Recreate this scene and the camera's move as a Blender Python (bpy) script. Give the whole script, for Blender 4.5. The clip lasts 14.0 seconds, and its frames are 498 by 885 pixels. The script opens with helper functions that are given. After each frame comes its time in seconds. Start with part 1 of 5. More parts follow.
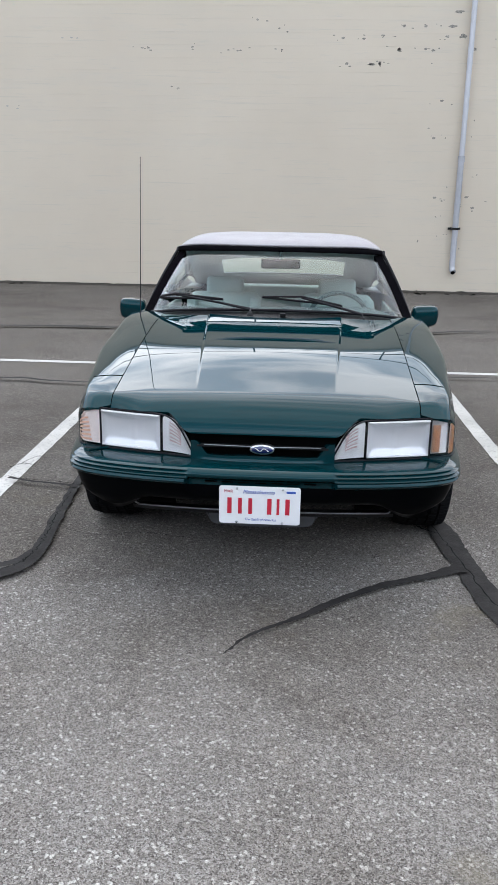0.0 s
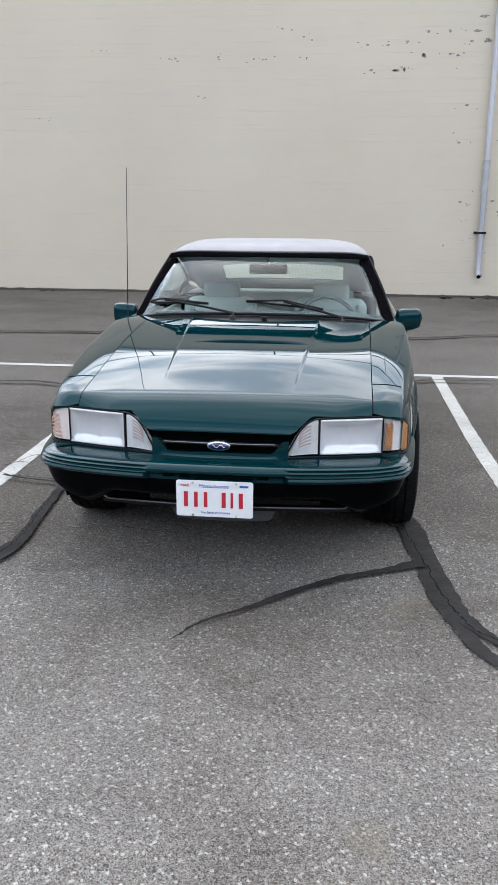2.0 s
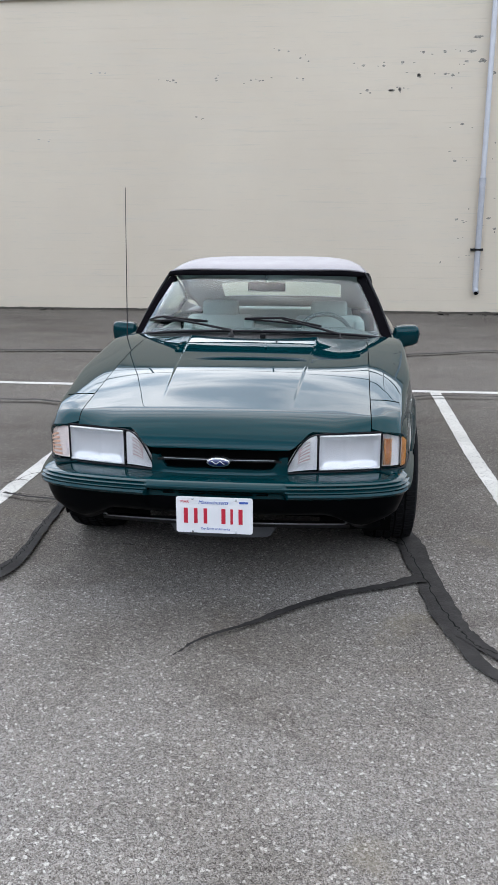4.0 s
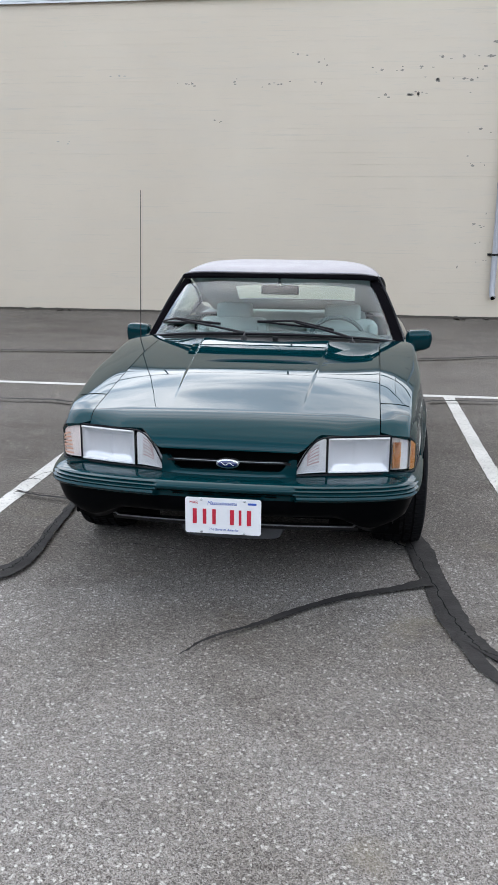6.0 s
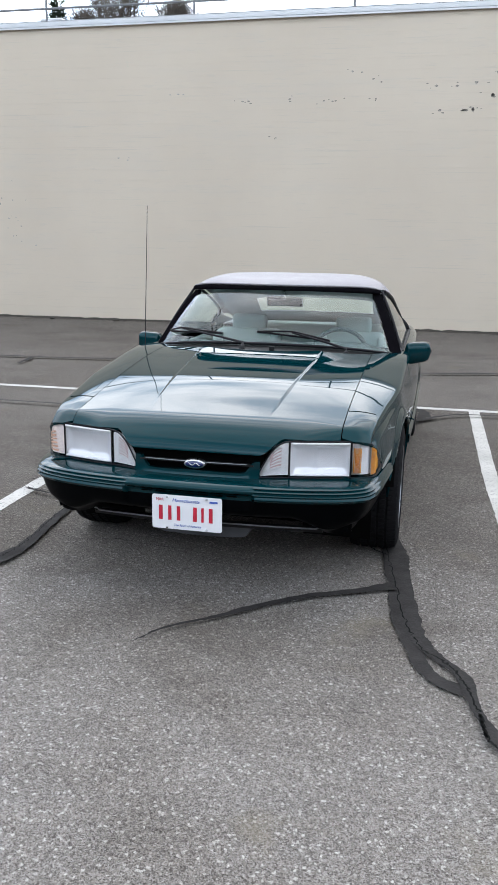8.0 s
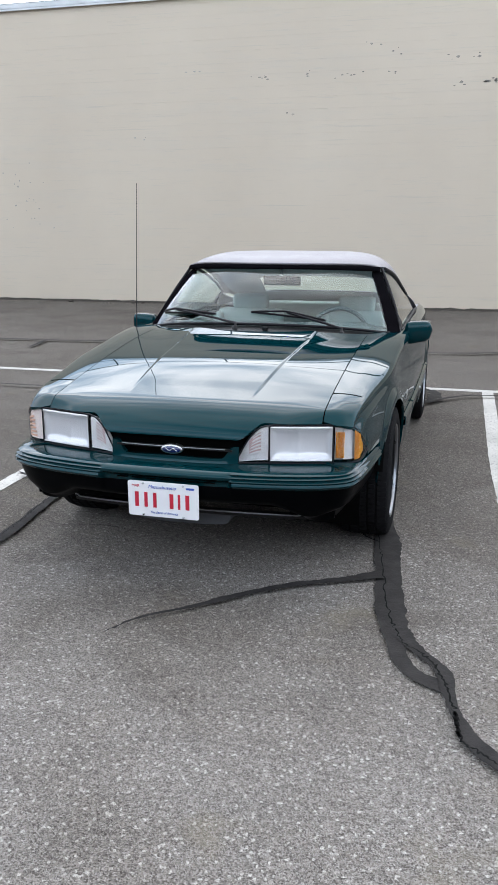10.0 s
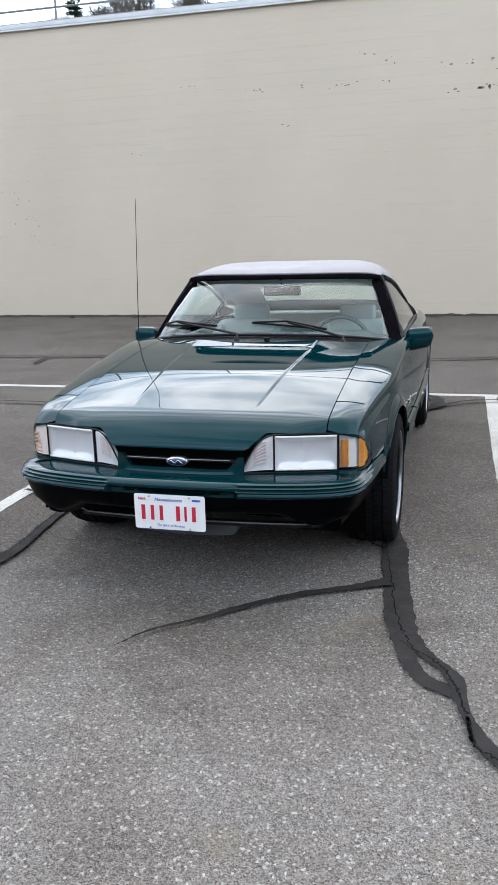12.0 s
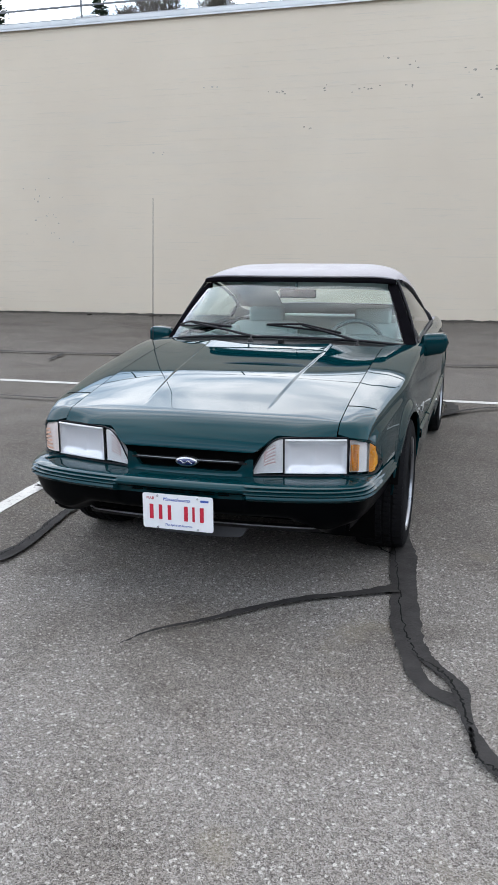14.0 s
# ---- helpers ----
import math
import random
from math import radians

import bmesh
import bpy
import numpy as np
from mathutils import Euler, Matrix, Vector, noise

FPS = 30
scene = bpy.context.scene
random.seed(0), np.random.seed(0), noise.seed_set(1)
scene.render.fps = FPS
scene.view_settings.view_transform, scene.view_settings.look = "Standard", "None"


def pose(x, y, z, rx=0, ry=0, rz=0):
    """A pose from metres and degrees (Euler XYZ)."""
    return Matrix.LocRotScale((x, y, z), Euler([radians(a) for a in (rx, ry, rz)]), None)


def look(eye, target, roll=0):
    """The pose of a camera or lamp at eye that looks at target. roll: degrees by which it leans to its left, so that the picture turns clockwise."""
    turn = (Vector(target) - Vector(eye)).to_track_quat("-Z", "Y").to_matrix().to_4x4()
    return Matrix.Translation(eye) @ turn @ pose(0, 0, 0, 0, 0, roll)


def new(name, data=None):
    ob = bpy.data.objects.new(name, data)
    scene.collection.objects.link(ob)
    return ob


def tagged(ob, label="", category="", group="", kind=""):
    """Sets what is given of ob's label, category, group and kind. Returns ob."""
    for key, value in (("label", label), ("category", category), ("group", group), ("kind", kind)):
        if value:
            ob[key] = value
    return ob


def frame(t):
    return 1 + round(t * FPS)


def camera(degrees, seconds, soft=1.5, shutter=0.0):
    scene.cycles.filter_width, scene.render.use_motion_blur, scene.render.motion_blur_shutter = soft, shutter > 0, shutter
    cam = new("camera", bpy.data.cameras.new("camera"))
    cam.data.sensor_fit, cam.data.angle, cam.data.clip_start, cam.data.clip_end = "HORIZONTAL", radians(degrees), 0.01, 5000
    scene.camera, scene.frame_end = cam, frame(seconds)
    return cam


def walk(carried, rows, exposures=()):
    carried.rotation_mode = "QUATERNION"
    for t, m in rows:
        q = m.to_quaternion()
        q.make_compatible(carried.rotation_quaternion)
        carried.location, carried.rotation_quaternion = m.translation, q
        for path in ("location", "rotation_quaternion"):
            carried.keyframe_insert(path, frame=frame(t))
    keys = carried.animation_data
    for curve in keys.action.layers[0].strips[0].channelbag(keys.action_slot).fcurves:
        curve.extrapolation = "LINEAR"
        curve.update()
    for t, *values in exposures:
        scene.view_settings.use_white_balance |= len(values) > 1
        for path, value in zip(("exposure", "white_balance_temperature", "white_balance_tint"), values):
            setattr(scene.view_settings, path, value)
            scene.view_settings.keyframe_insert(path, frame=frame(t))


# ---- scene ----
cam = camera(34.4, 14.0)
PATH = [
    (0, (0.109, -2.916, 1.474), (0.004, -1.0, 0.908), 1.1),
    (0.5, (0.292, -2.993, 1.47), (0.07, -1.088, 0.902), 0.1),
    (1, (0.429, -3.019, 1.477), (0.168, -1.128, 0.881), -1.1),
    (1.5, (0.452, -3.024, 1.487), (0.227, -1.125, 0.902), -0.1),
    (2, (0.457, -3.031, 1.483), (0.244, -1.121, 0.93), 0.4),
    (2.5, (0.463, -3.038, 1.48), (0.259, -1.122, 0.944), -0.1),
    (3, (0.462, -3.041, 1.483), (0.252, -1.122, 0.962), -0.3),
    (3.5, (0.46, -3.043, 1.483), (0.251, -1.121, 0.968), -0.1),
    (6, (0.485, -3.065, 1.485), (0.234, -1.147, 0.98), 0.5),
    (6.5, (0.545, -3.074, 1.484), (0.237, -1.161, 0.987), -0.6),
    (7, (0.67, -3.15, 1.475), (0.337, -1.235, 1.002), 0.0),
    (7.5, (0.817, -3.177, 1.489), (0.435, -1.27, 1.02), 0.7),
    (10, (1.114, -2.995, 1.471), (0.621, -1.128, 0.951), 0.0),
    (10.5, (1.116, -3.01, 1.471), (0.635, -1.136, 0.963), -0.3),
    (11, (1.116, -3.012, 1.473), (0.627, -1.135, 0.983), -0.9),
    (11.5, (1.116, -3.009, 1.472), (0.613, -1.135, 0.986), -1.5),
    (12, (1.115, -3.004, 1.471), (0.61, -1.132, 0.977), -1.6),
    (12.5, (1.117, -3.004, 1.471), (0.616, -1.132, 0.975), -1.5),
    (13, (1.121, -3.006, 1.472), (0.617, -1.132, 0.986), -1.1),
    (13.5, (1.123, -3.012, 1.475), (0.609, -1.14, 0.993), -0.9),
    (14, (1.128, -2.992, 1.472), (0.59, -1.13, 0.982), -0.3),
]
walk(cam, [(t, look(eye, target, roll)) for t, eye, target, roll in PATH])

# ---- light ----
SUN_EL, BANK_EL = 65.0, 38.0  # the sun behind the wall, veiled; a bright unseen cloud bank set by the hood's reflections
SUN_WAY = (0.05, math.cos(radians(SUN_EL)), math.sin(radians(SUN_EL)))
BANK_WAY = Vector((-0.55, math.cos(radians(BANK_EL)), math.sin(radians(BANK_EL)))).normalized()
world = bpy.data.worlds.new("overcast_sky")
scene.world = world
world.use_nodes = True
wn, wl = world.node_tree.nodes, world.node_tree.links
wn.clear()
w_out = wn.new("ShaderNodeOutputWorld")
w_bg = wn.new("ShaderNodeBackground")
w_sky = wn.new("ShaderNodeTexSky")
w_sky.sky_type = "NISHITA"
w_sky.sun_disc = False
w_sky.sun_elevation = radians(SUN_EL)
w_sky.sun_rotation = 0.0
w_sky.air_density, w_sky.dust_density, w_sky.ozone_density = 1.0, 2.0, 1.0
w_dim = wn.new("ShaderNodeMixRGB")
w_dim.blend_type = "MULTIPLY"
w_dim.inputs[0].default_value = 1.0
w_dim.inputs[2].default_value = (0.115, 0.105, 0.09, 1)
wl.new(w_sky.outputs[0], w_dim.inputs[1])
w_co = wn.new("ShaderNodeTexCoord")
w_map = wn.new("ShaderNodeMapping")
w_map.inputs["Scale"].default_value = (1.0, 1.0, 4.0)
wl.new(w_co.outputs["Generated"], w_map.inputs[0])
w_noise = wn.new("ShaderNodeTexNoise")
w_noise.inputs["Scale"].default_value = 3.4
w_noise.inputs["Detail"].default_value = 7.0
w_noise.inputs["Roughness"].default_value = 0.55
wl.new(w_map.outputs[0], w_noise.inputs["Vector"])
w_ramp = wn.new("ShaderNodeValToRGB")
w_ramp.color_ramp.elements[0].position, w_ramp.color_ramp.elements[0].color = 0.41, (0.43, 0.57, 0.75, 1)
w_ramp.color_ramp.elements[1].position, w_ramp.color_ramp.elements[1].color = 0.60, (1.32, 1.385, 1.49, 1)
wl.new(w_noise.outputs[0], w_ramp.inputs[0])
w_mix = wn.new("ShaderNodeMixRGB")
w_up = wn.new("ShaderNodeSeparateXYZ")
wl.new(w_co.outputs["Generated"], w_up.inputs[0])
w_thin = wn.new("ShaderNodeMapRange")
w_thin.inputs[1].default_value, w_thin.inputs[2].default_value, w_thin.inputs[3].default_value, w_thin.inputs[4].default_value = 0.35, 0.95, 0.92, 0.82
wl.new(w_up.outputs[2], w_thin.inputs[0])
wl.new(w_thin.outputs[0], w_mix.inputs[0])
wl.new(w_dim.outputs[0], w_mix.inputs[1])
wl.new(w_ramp.outputs[0], w_mix.inputs[2])
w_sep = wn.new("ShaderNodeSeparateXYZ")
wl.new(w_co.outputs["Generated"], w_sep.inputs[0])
w_grad = wn.new("ShaderNodeMapRange")  # low cloud paler; dimmed overhead to keep nose and windscreen reflections dark
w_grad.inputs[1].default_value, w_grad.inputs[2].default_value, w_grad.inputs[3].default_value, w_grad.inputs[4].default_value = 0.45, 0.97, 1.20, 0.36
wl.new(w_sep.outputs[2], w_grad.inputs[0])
w_dot = wn.new("ShaderNodeVectorMath")  # and brightest in that unseen bank, placed to light the hood and windscreen reflections
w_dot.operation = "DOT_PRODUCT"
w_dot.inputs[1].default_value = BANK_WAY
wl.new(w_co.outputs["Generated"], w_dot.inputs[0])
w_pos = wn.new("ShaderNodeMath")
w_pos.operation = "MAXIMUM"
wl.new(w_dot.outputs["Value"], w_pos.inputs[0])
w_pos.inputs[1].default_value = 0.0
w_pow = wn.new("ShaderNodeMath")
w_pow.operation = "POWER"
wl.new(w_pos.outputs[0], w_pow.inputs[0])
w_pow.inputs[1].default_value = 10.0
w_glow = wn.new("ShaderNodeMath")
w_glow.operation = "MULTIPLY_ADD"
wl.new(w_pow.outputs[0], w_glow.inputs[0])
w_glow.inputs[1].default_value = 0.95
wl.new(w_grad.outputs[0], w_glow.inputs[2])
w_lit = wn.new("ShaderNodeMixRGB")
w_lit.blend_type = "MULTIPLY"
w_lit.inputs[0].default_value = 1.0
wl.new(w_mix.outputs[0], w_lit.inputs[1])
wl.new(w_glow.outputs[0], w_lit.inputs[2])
w_horizon = wn.new("ShaderNodeMapRange")  # sky dimmed towards the horizon to tone down its view and its reflections
w_horizon.inputs[1].default_value, w_horizon.inputs[2].default_value, w_horizon.inputs[3].default_value, w_horizon.inputs[4].default_value = 0.18, 0.62, 0.55, 1.0
wl.new(w_sep.outputs[2], w_horizon.inputs[0])
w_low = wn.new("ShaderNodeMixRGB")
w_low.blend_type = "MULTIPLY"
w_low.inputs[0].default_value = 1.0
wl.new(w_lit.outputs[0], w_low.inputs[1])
wl.new(w_horizon.outputs[0], w_low.inputs[2])
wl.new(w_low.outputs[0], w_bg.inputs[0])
w_bg.inputs[1].default_value = 2.76
wl.new(w_bg.outputs[0], w_out.inputs[0])

sun_data = bpy.data.lights.new("sun", "SUN")
sun_data.energy, sun_data.angle, sun_data.color = 1.2, radians(90), (1.0, 0.95, 0.88)
sun = new("sun", sun_data)
sun.matrix_world = look((SUN_WAY[0] * 30, SUN_WAY[1] * 30, SUN_WAY[2] * 30), (0, 0, 0))


# ---- materials ----
def node_mat(name):
    m = bpy.data.materials.new(name)
    m.use_nodes = True
    t = m.node_tree
    t.nodes.clear()
    out = t.nodes.new("ShaderNodeOutputMaterial")
    return m, t, out


def mix_rgb(t, fac, a, b, kind="MIX"):
    n = t.nodes.new("ShaderNodeMixRGB")
    n.blend_type = kind
    for k, v in enumerate((fac, a, b)):
        if hasattr(v, "is_linked"):
            t.links.new(v, n.inputs[k])
        elif k == 0:
            n.inputs[0].default_value = v
        else:
            n.inputs[k].default_value = (*v, 1)
    return n.outputs[0]


def noise_out(t, scale, detail=4.0, rough=0.6, stretch=(1, 1, 1), world_space=False):
    co = t.nodes.new("ShaderNodeTexCoord")
    mp = t.nodes.new("ShaderNodeMapping")
    mp.inputs["Scale"].default_value = stretch
    if world_space:
        t.links.new(t.nodes.new("ShaderNodeNewGeometry").outputs["Position"], mp.inputs[0])
    else:
        t.links.new(co.outputs["Object"], mp.inputs[0])
    n = t.nodes.new("ShaderNodeTexNoise")
    n.inputs["Scale"].default_value, n.inputs["Detail"].default_value, n.inputs["Roughness"].default_value = scale, detail, rough
    t.links.new(mp.outputs[0], n.inputs["Vector"])
    return n.outputs[0]


def ramp_out(t, src, a, b, lo=0.0, hi=1.0):
    r = t.nodes.new("ShaderNodeMapRange")
    r.inputs[1].default_value, r.inputs[2].default_value, r.inputs[3].default_value, r.inputs[4].default_value = a, b, lo, hi
    t.links.new(src, r.inputs[0])
    return r.outputs[0]


def simple(name, base, rough=0.5, metal=0.0, var=0.12, scale=8.0, bump=0.0, bump_scale=120.0, coat=0.0, coat_rough=0.03, spec=0.5, fine=90.0, coat_ior=1.5, edge=(1, 1, 1)):
    """A surface with variation at two scales and a fine relief."""
    m, t, out = node_mat(name)
    p = t.nodes.new("ShaderNodeBsdfPrincipled")
    p.inputs["Metallic"].default_value = metal
    p.inputs["Coat Weight"].default_value = coat
    p.inputs["Coat Roughness"].default_value = coat_rough
    p.inputs["Coat IOR"].default_value = coat_ior
    p.inputs["Specular Tint"].default_value = (*edge, 1)
    p.inputs["Specular IOR Level"].default_value = spec
    dark = tuple(c * (1 - var) for c in base)
    light = tuple(min(1, c * (1 + var)) for c in base)
    c1 = mix_rgb(t, ramp_out(t, noise_out(t, scale), 0.3, 0.7), dark, light)
    c2 = mix_rgb(t, ramp_out(t, noise_out(t, fine, 2.0), 0.35, 0.65, 0.0, 0.35), c1, dark)
    t.links.new(c2, p.inputs["Base Color"])
    t.links.new(ramp_out(t, noise_out(t, scale * 2.3), 0.3, 0.7, max(0.02, rough * 0.85), min(1, rough * 1.15)), p.inputs["Roughness"])
    if bump:
        b = t.nodes.new("ShaderNodeBump")
        b.inputs["Strength"].default_value, b.inputs["Distance"].default_value = bump, 0.004
        t.links.new(noise_out(t, bump_scale, 3.0), b.inputs["Height"])
        t.links.new(b.outputs[0], p.inputs["Normal"])
    t.links.new(p.outputs[0], out.inputs[0])
    return m


def thin_glass(name, tint, rough=0.0, gloss=1.0, ior=1.5):
    m, t, out = node_mat(name)
    tr = t.nodes.new("ShaderNodeBsdfTransparent")
    tr.inputs[0].default_value = (*tint, 1)
    gl = t.nodes.new("ShaderNodeBsdfGlossy")
    gl.inputs["Roughness"].default_value = rough
    gl.inputs[0].default_value = (gloss, gloss, gloss, 1)
    lw = t.nodes.new("ShaderNodeLayerWeight")
    lw.inputs[0].default_value = 0.5
    pw = t.nodes.new("ShaderNodeMath")
    pw.operation = "POWER"
    t.links.new(lw.outputs["Facing"], pw.inputs[0])
    pw.inputs[1].default_value = 5.0
    f0 = ((ior - 1) / (ior + 1)) ** 2
    fac = ramp_out(t, pw.outputs[0], 0.0, 1.0, f0, 1.0)
    mx = t.nodes.new("ShaderNodeMixShader")
    t.links.new(fac, mx.inputs[0])
    t.links.new(tr.outputs[0], mx.inputs[1])
    t.links.new(gl.outputs[0], mx.inputs[2])
    t.links.new(mx.outputs[0], out.inputs[0])
    return m


def asphalt_mat():
    m, t, out = node_mat("old_asphalt")
    p = t.nodes.new("ShaderNodeBsdfPrincipled")
    co = t.nodes.new("ShaderNodeTexCoord")
    vo = t.nodes.new("ShaderNodeTexVoronoi")
    vo.inputs["Scale"].default_value = 275.0
    t.links.new(co.outputs["Object"], vo.inputs["Vector"])
    sep = t.nodes.new("ShaderNodeSeparateColor")
    t.links.new(vo.outputs["Color"], sep.inputs[0])
    vo2 = t.nodes.new("ShaderNodeTexVoronoi")
    vo2.inputs["Scale"].default_value = 135.0
    t.links.new(co.outputs["Object"], vo2.inputs["Vector"])
    sep2 = t.nodes.new("ShaderNodeSeparateColor")
    t.links.new(vo2.outputs["Color"], sep2.inputs[0])
    big = ramp_out(t, noise_out(t, 0.55, 5.0, 0.6), 0.32, 0.68)
    c = mix_rgb(t, big, (0.352, 0.319, 0.290), (0.442, 0.406, 0.370))
    c = mix_rgb(t, ramp_out(t, noise_out(t, 5.0, 4.0), 0.35, 0.7, 0.0, 0.35), c, (0.33, 0.32, 0.305))
    # stone by stone
    c = mix_rgb(t, ramp_out(t, sep.outputs[0], 0.0, 1.0, 0.0, 0.80), c, (0.030, 0.019, 0.018))
    c = mix_rgb(t, ramp_out(t, sep.outputs[1], 0.58, 1.0, 0.0, 0.62), c, (0.56, 0.530, 0.500))
    c = mix_rgb(t, ramp_out(t, sep2.outputs[2], 0.945, 0.965, 0.0, 0.65), c, (0.74, 0.71, 0.66))
    c = mix_rgb(t, ramp_out(t, noise_out(t, 300.0, 2.0), 0.45, 0.70, 0.0, 0.55), c, (0.03, 0.03, 0.03))
    c = mix_rgb(t, ramp_out(t, noise_out(t, 50.0, 3.0), 0.42, 0.60, 0.0, 0.55), c, (0.62, 0.61, 0.60), "MULTIPLY")
    c = mix_rgb(t, ramp_out(t, noise_out(t, 1.9, 5.0, 0.6), 0.60, 0.70, 0.0, 0.35), c, (0.24, 0.205, 0.145))
    # oil and weather stains; the stalls darker than the lane, past a ragged edge
    c = mix_rgb(t, ramp_out(t, noise_out(t, 1.3, 7.0, 0.7, (0.6, 1, 1)), 0.48, 0.72, 0.0, 0.75), c, (0.60, 0.57, 0.54), "MULTIPLY")
    c = mix_rgb(t, ramp_out(t, noise_out(t, 0.4, 5.0, 0.6), 0.45, 0.65, 0.0, 0.6), c, (0.74, 0.72, 0.70), "MULTIPLY")
    axes = t.nodes.new("ShaderNodeSeparateXYZ")
    t.links.new(co.outputs["Object"], axes.inputs[0])
    edge = t.nodes.new("ShaderNodeMath")
    edge.operation = "ADD"
    t.links.new(axes.outputs[1], edge.inputs[0])
    t.links.new(ramp_out(t, noise_out(t, 0.8, 6.0), 0.2, 0.8, -1.6, 1.6), edge.inputs[1])
    c = mix_rgb(t, ramp_out(t, edge.outputs[0], -1.2, 1.4, 0.0, 1.0), c, (0.60, 0.585, 0.57), "MULTIPLY")
    t.links.new(c, p.inputs["Base Color"])
    p.inputs["Roughness"].default_value = 0.92
    p.inputs["Specular IOR Level"].default_value = 0.15
    b = t.nodes.new("ShaderNodeBump")
    b.inputs["Strength"].default_value, b.inputs["Distance"].default_value = 0.75, 0.006
    t.links.new(vo.outputs["Distance"], b.inputs["Height"])
    b2 = t.nodes.new("ShaderNodeBump")
    b2.inputs["Strength"].default_value, b2.inputs["Distance"].default_value = 0.35, 0.01
    t.links.new(noise_out(t, 45.0, 3.0), b2.inputs["Height"])
    t.links.new(b.outputs[0], b2.inputs["Normal"])
    t.links.new(b2.outputs[0], p.inputs["Normal"])
    t.links.new(p.outputs[0], out.inputs[0])
    return m


def wall_mat():
    m, t, out = node_mat("painted_block")
    p = t.nodes.new("ShaderNodeBsdfPrincipled")
    c = mix_rgb(t, ramp_out(t, noise_out(t, 0.35, 4.0, 0.6, world_space=True), 0.3, 0.7), (0.600, 0.518, 0.418), (0.652, 0.569, 0.463))
    c = mix_rgb(t, ramp_out(t, noise_out(t, 1.6, 6.0, 0.65, (0.35, 1, 2.2), world_space=True), 0.52, 0.75, 0.0, 0.28), c, (0.55, 0.51, 0.45))
    c = mix_rgb(t, ramp_out(t, noise_out(t, 9.0, 5.0, 0.7, (0.25, 1, 3.0), world_space=True), 0.58, 0.72, 0.0, 0.28), c, (0.47, 0.45, 0.41))
    c = mix_rgb(t, ramp_out(t, noise_out(t, 9.0, 4.0, 0.7, (0.07, 1, 3.4), world_space=True), 0.62, 0.69, 0.0, 0.30), c, (0.42, 0.40, 0.36))
    c = mix_rgb(t, ramp_out(t, noise_out(t, 3.5, 6.0, 0.7, world_space=True), 0.68, 0.74, 0.0, 0.5), c, (0.55, 0.55, 0.44))
    t.links.new(c, p.inputs["Base Color"])
    p.inputs["Roughness"].default_value = 0.75
    p.inputs["Specular IOR Level"].default_value = 0.25
    b = t.nodes.new("ShaderNodeBump")
    b.inputs["Strength"].default_value, b.inputs["Distance"].default_value = 0.35, 0.006
    t.links.new(noise_out(t, 40.0, 5.0, world_space=True), b.inputs["Height"])
    t.links.new(b.outputs[0], p.inputs["Normal"])
    t.links.new(p.outputs[0], out.inputs[0])
    return m


def worn_paint_mat():
    m, t, out = node_mat("worn_line_paint")
    p = t.nodes.new("ShaderNodeBsdfPrincipled")
    wear = ramp_out(t, noise_out(t, 55.0, 6.0, 0.75), 0.53, 0.64)
    c = mix_rgb(t, ramp_out(t, noise_out(t, 3.0, 4.0), 0.3, 0.7), (0.42, 0.405, 0.38), (0.57, 0.55, 0.52))
    c = mix_rgb(t, wear, c, (0.20, 0.195, 0.19))
    t.links.new(c, p.inputs["Base Color"])
    p.inputs["Roughness"].default_value = 0.8
    b = t.nodes.new("ShaderNodeBump")
    b.inputs["Strength"].default_value, b.inputs["Distance"].default_value = 0.5, 0.005
    t.links.new(noise_out(t, 120.0, 3.0), b.inputs["Height"])
    t.links.new(b.outputs[0], p.inputs["Normal"])
    t.links.new(p.outputs[0], out.inputs[0])
    return m


M_ASPHALT = asphalt_mat()
M_WALL = wall_mat()
M_LINE = worn_paint_mat()
M_TAR = simple("tar_sealant", (0.0250, 0.0225, 0.0220), 0.8, var=0.3, scale=6, bump=0.5, bump_scale=90, fine=150, spec=0.2)
M_CRACK = simple("crack_gap", (0.006, 0.006, 0.006), 0.95, var=0.3, spec=0.1)
M_DIRT = simple("dirt_strip", (0.06, 0.052, 0.045), 0.95, var=0.5, scale=14, bump=1.0, bump_scale=60, spec=0.2)
M_SCUFF = simple("scuffed_paint", (0.40, 0.38, 0.34), 0.9, var=0.3, scale=30, bump=0.5, bump_scale=80, spec=0.2)
M_CHIP = simple("bare_block", (0.30, 0.275, 0.24), 0.9, var=0.5, scale=30, bump=0.3, bump_scale=80, spec=0.2)
M_GALV = simple("galvanised_pipe", (0.42, 0.42, 0.45), 0.45, metal=0.15, var=0.12, scale=5)
M_ZINC = simple("pale_zinc", (0.52, 0.52, 0.55), 0.45, metal=0.15, var=0.06, scale=4)
M_RAIL = simple("grey_rail", (0.16, 0.165, 0.175), 0.5, metal=0.3, var=0.15, scale=6)
M_COPING = simple("coping_metal", (0.62, 0.63, 0.64), 0.4, metal=0.25, var=0.08, scale=3)
M_PAINT = simple("emerald_paint", (0.0006, 0.0295, 0.0370), 0.38, metal=0.45, var=0.06, scale=3.0, coat=1.0, coat_rough=0.012, spec=0.0, fine=900, coat_ior=1.31, edge=(0.04, 0.17, 0.22))
M_BLACK = simple("black_plastic", (0.008, 0.008, 0.009), 0.5, var=0.2, scale=20, spec=0.25, bump=0.15, bump_scale=300)
M_PILLAR = simple("satin_black_trim", (0.0050, 0.0046, 0.0058), 0.75, var=0.2, scale=10, spec=0.0)
M_TRIM = simple("black_rubber_trim", (0.010, 0.009, 0.012), 0.5, var=0.2, scale=10, spec=0.2)
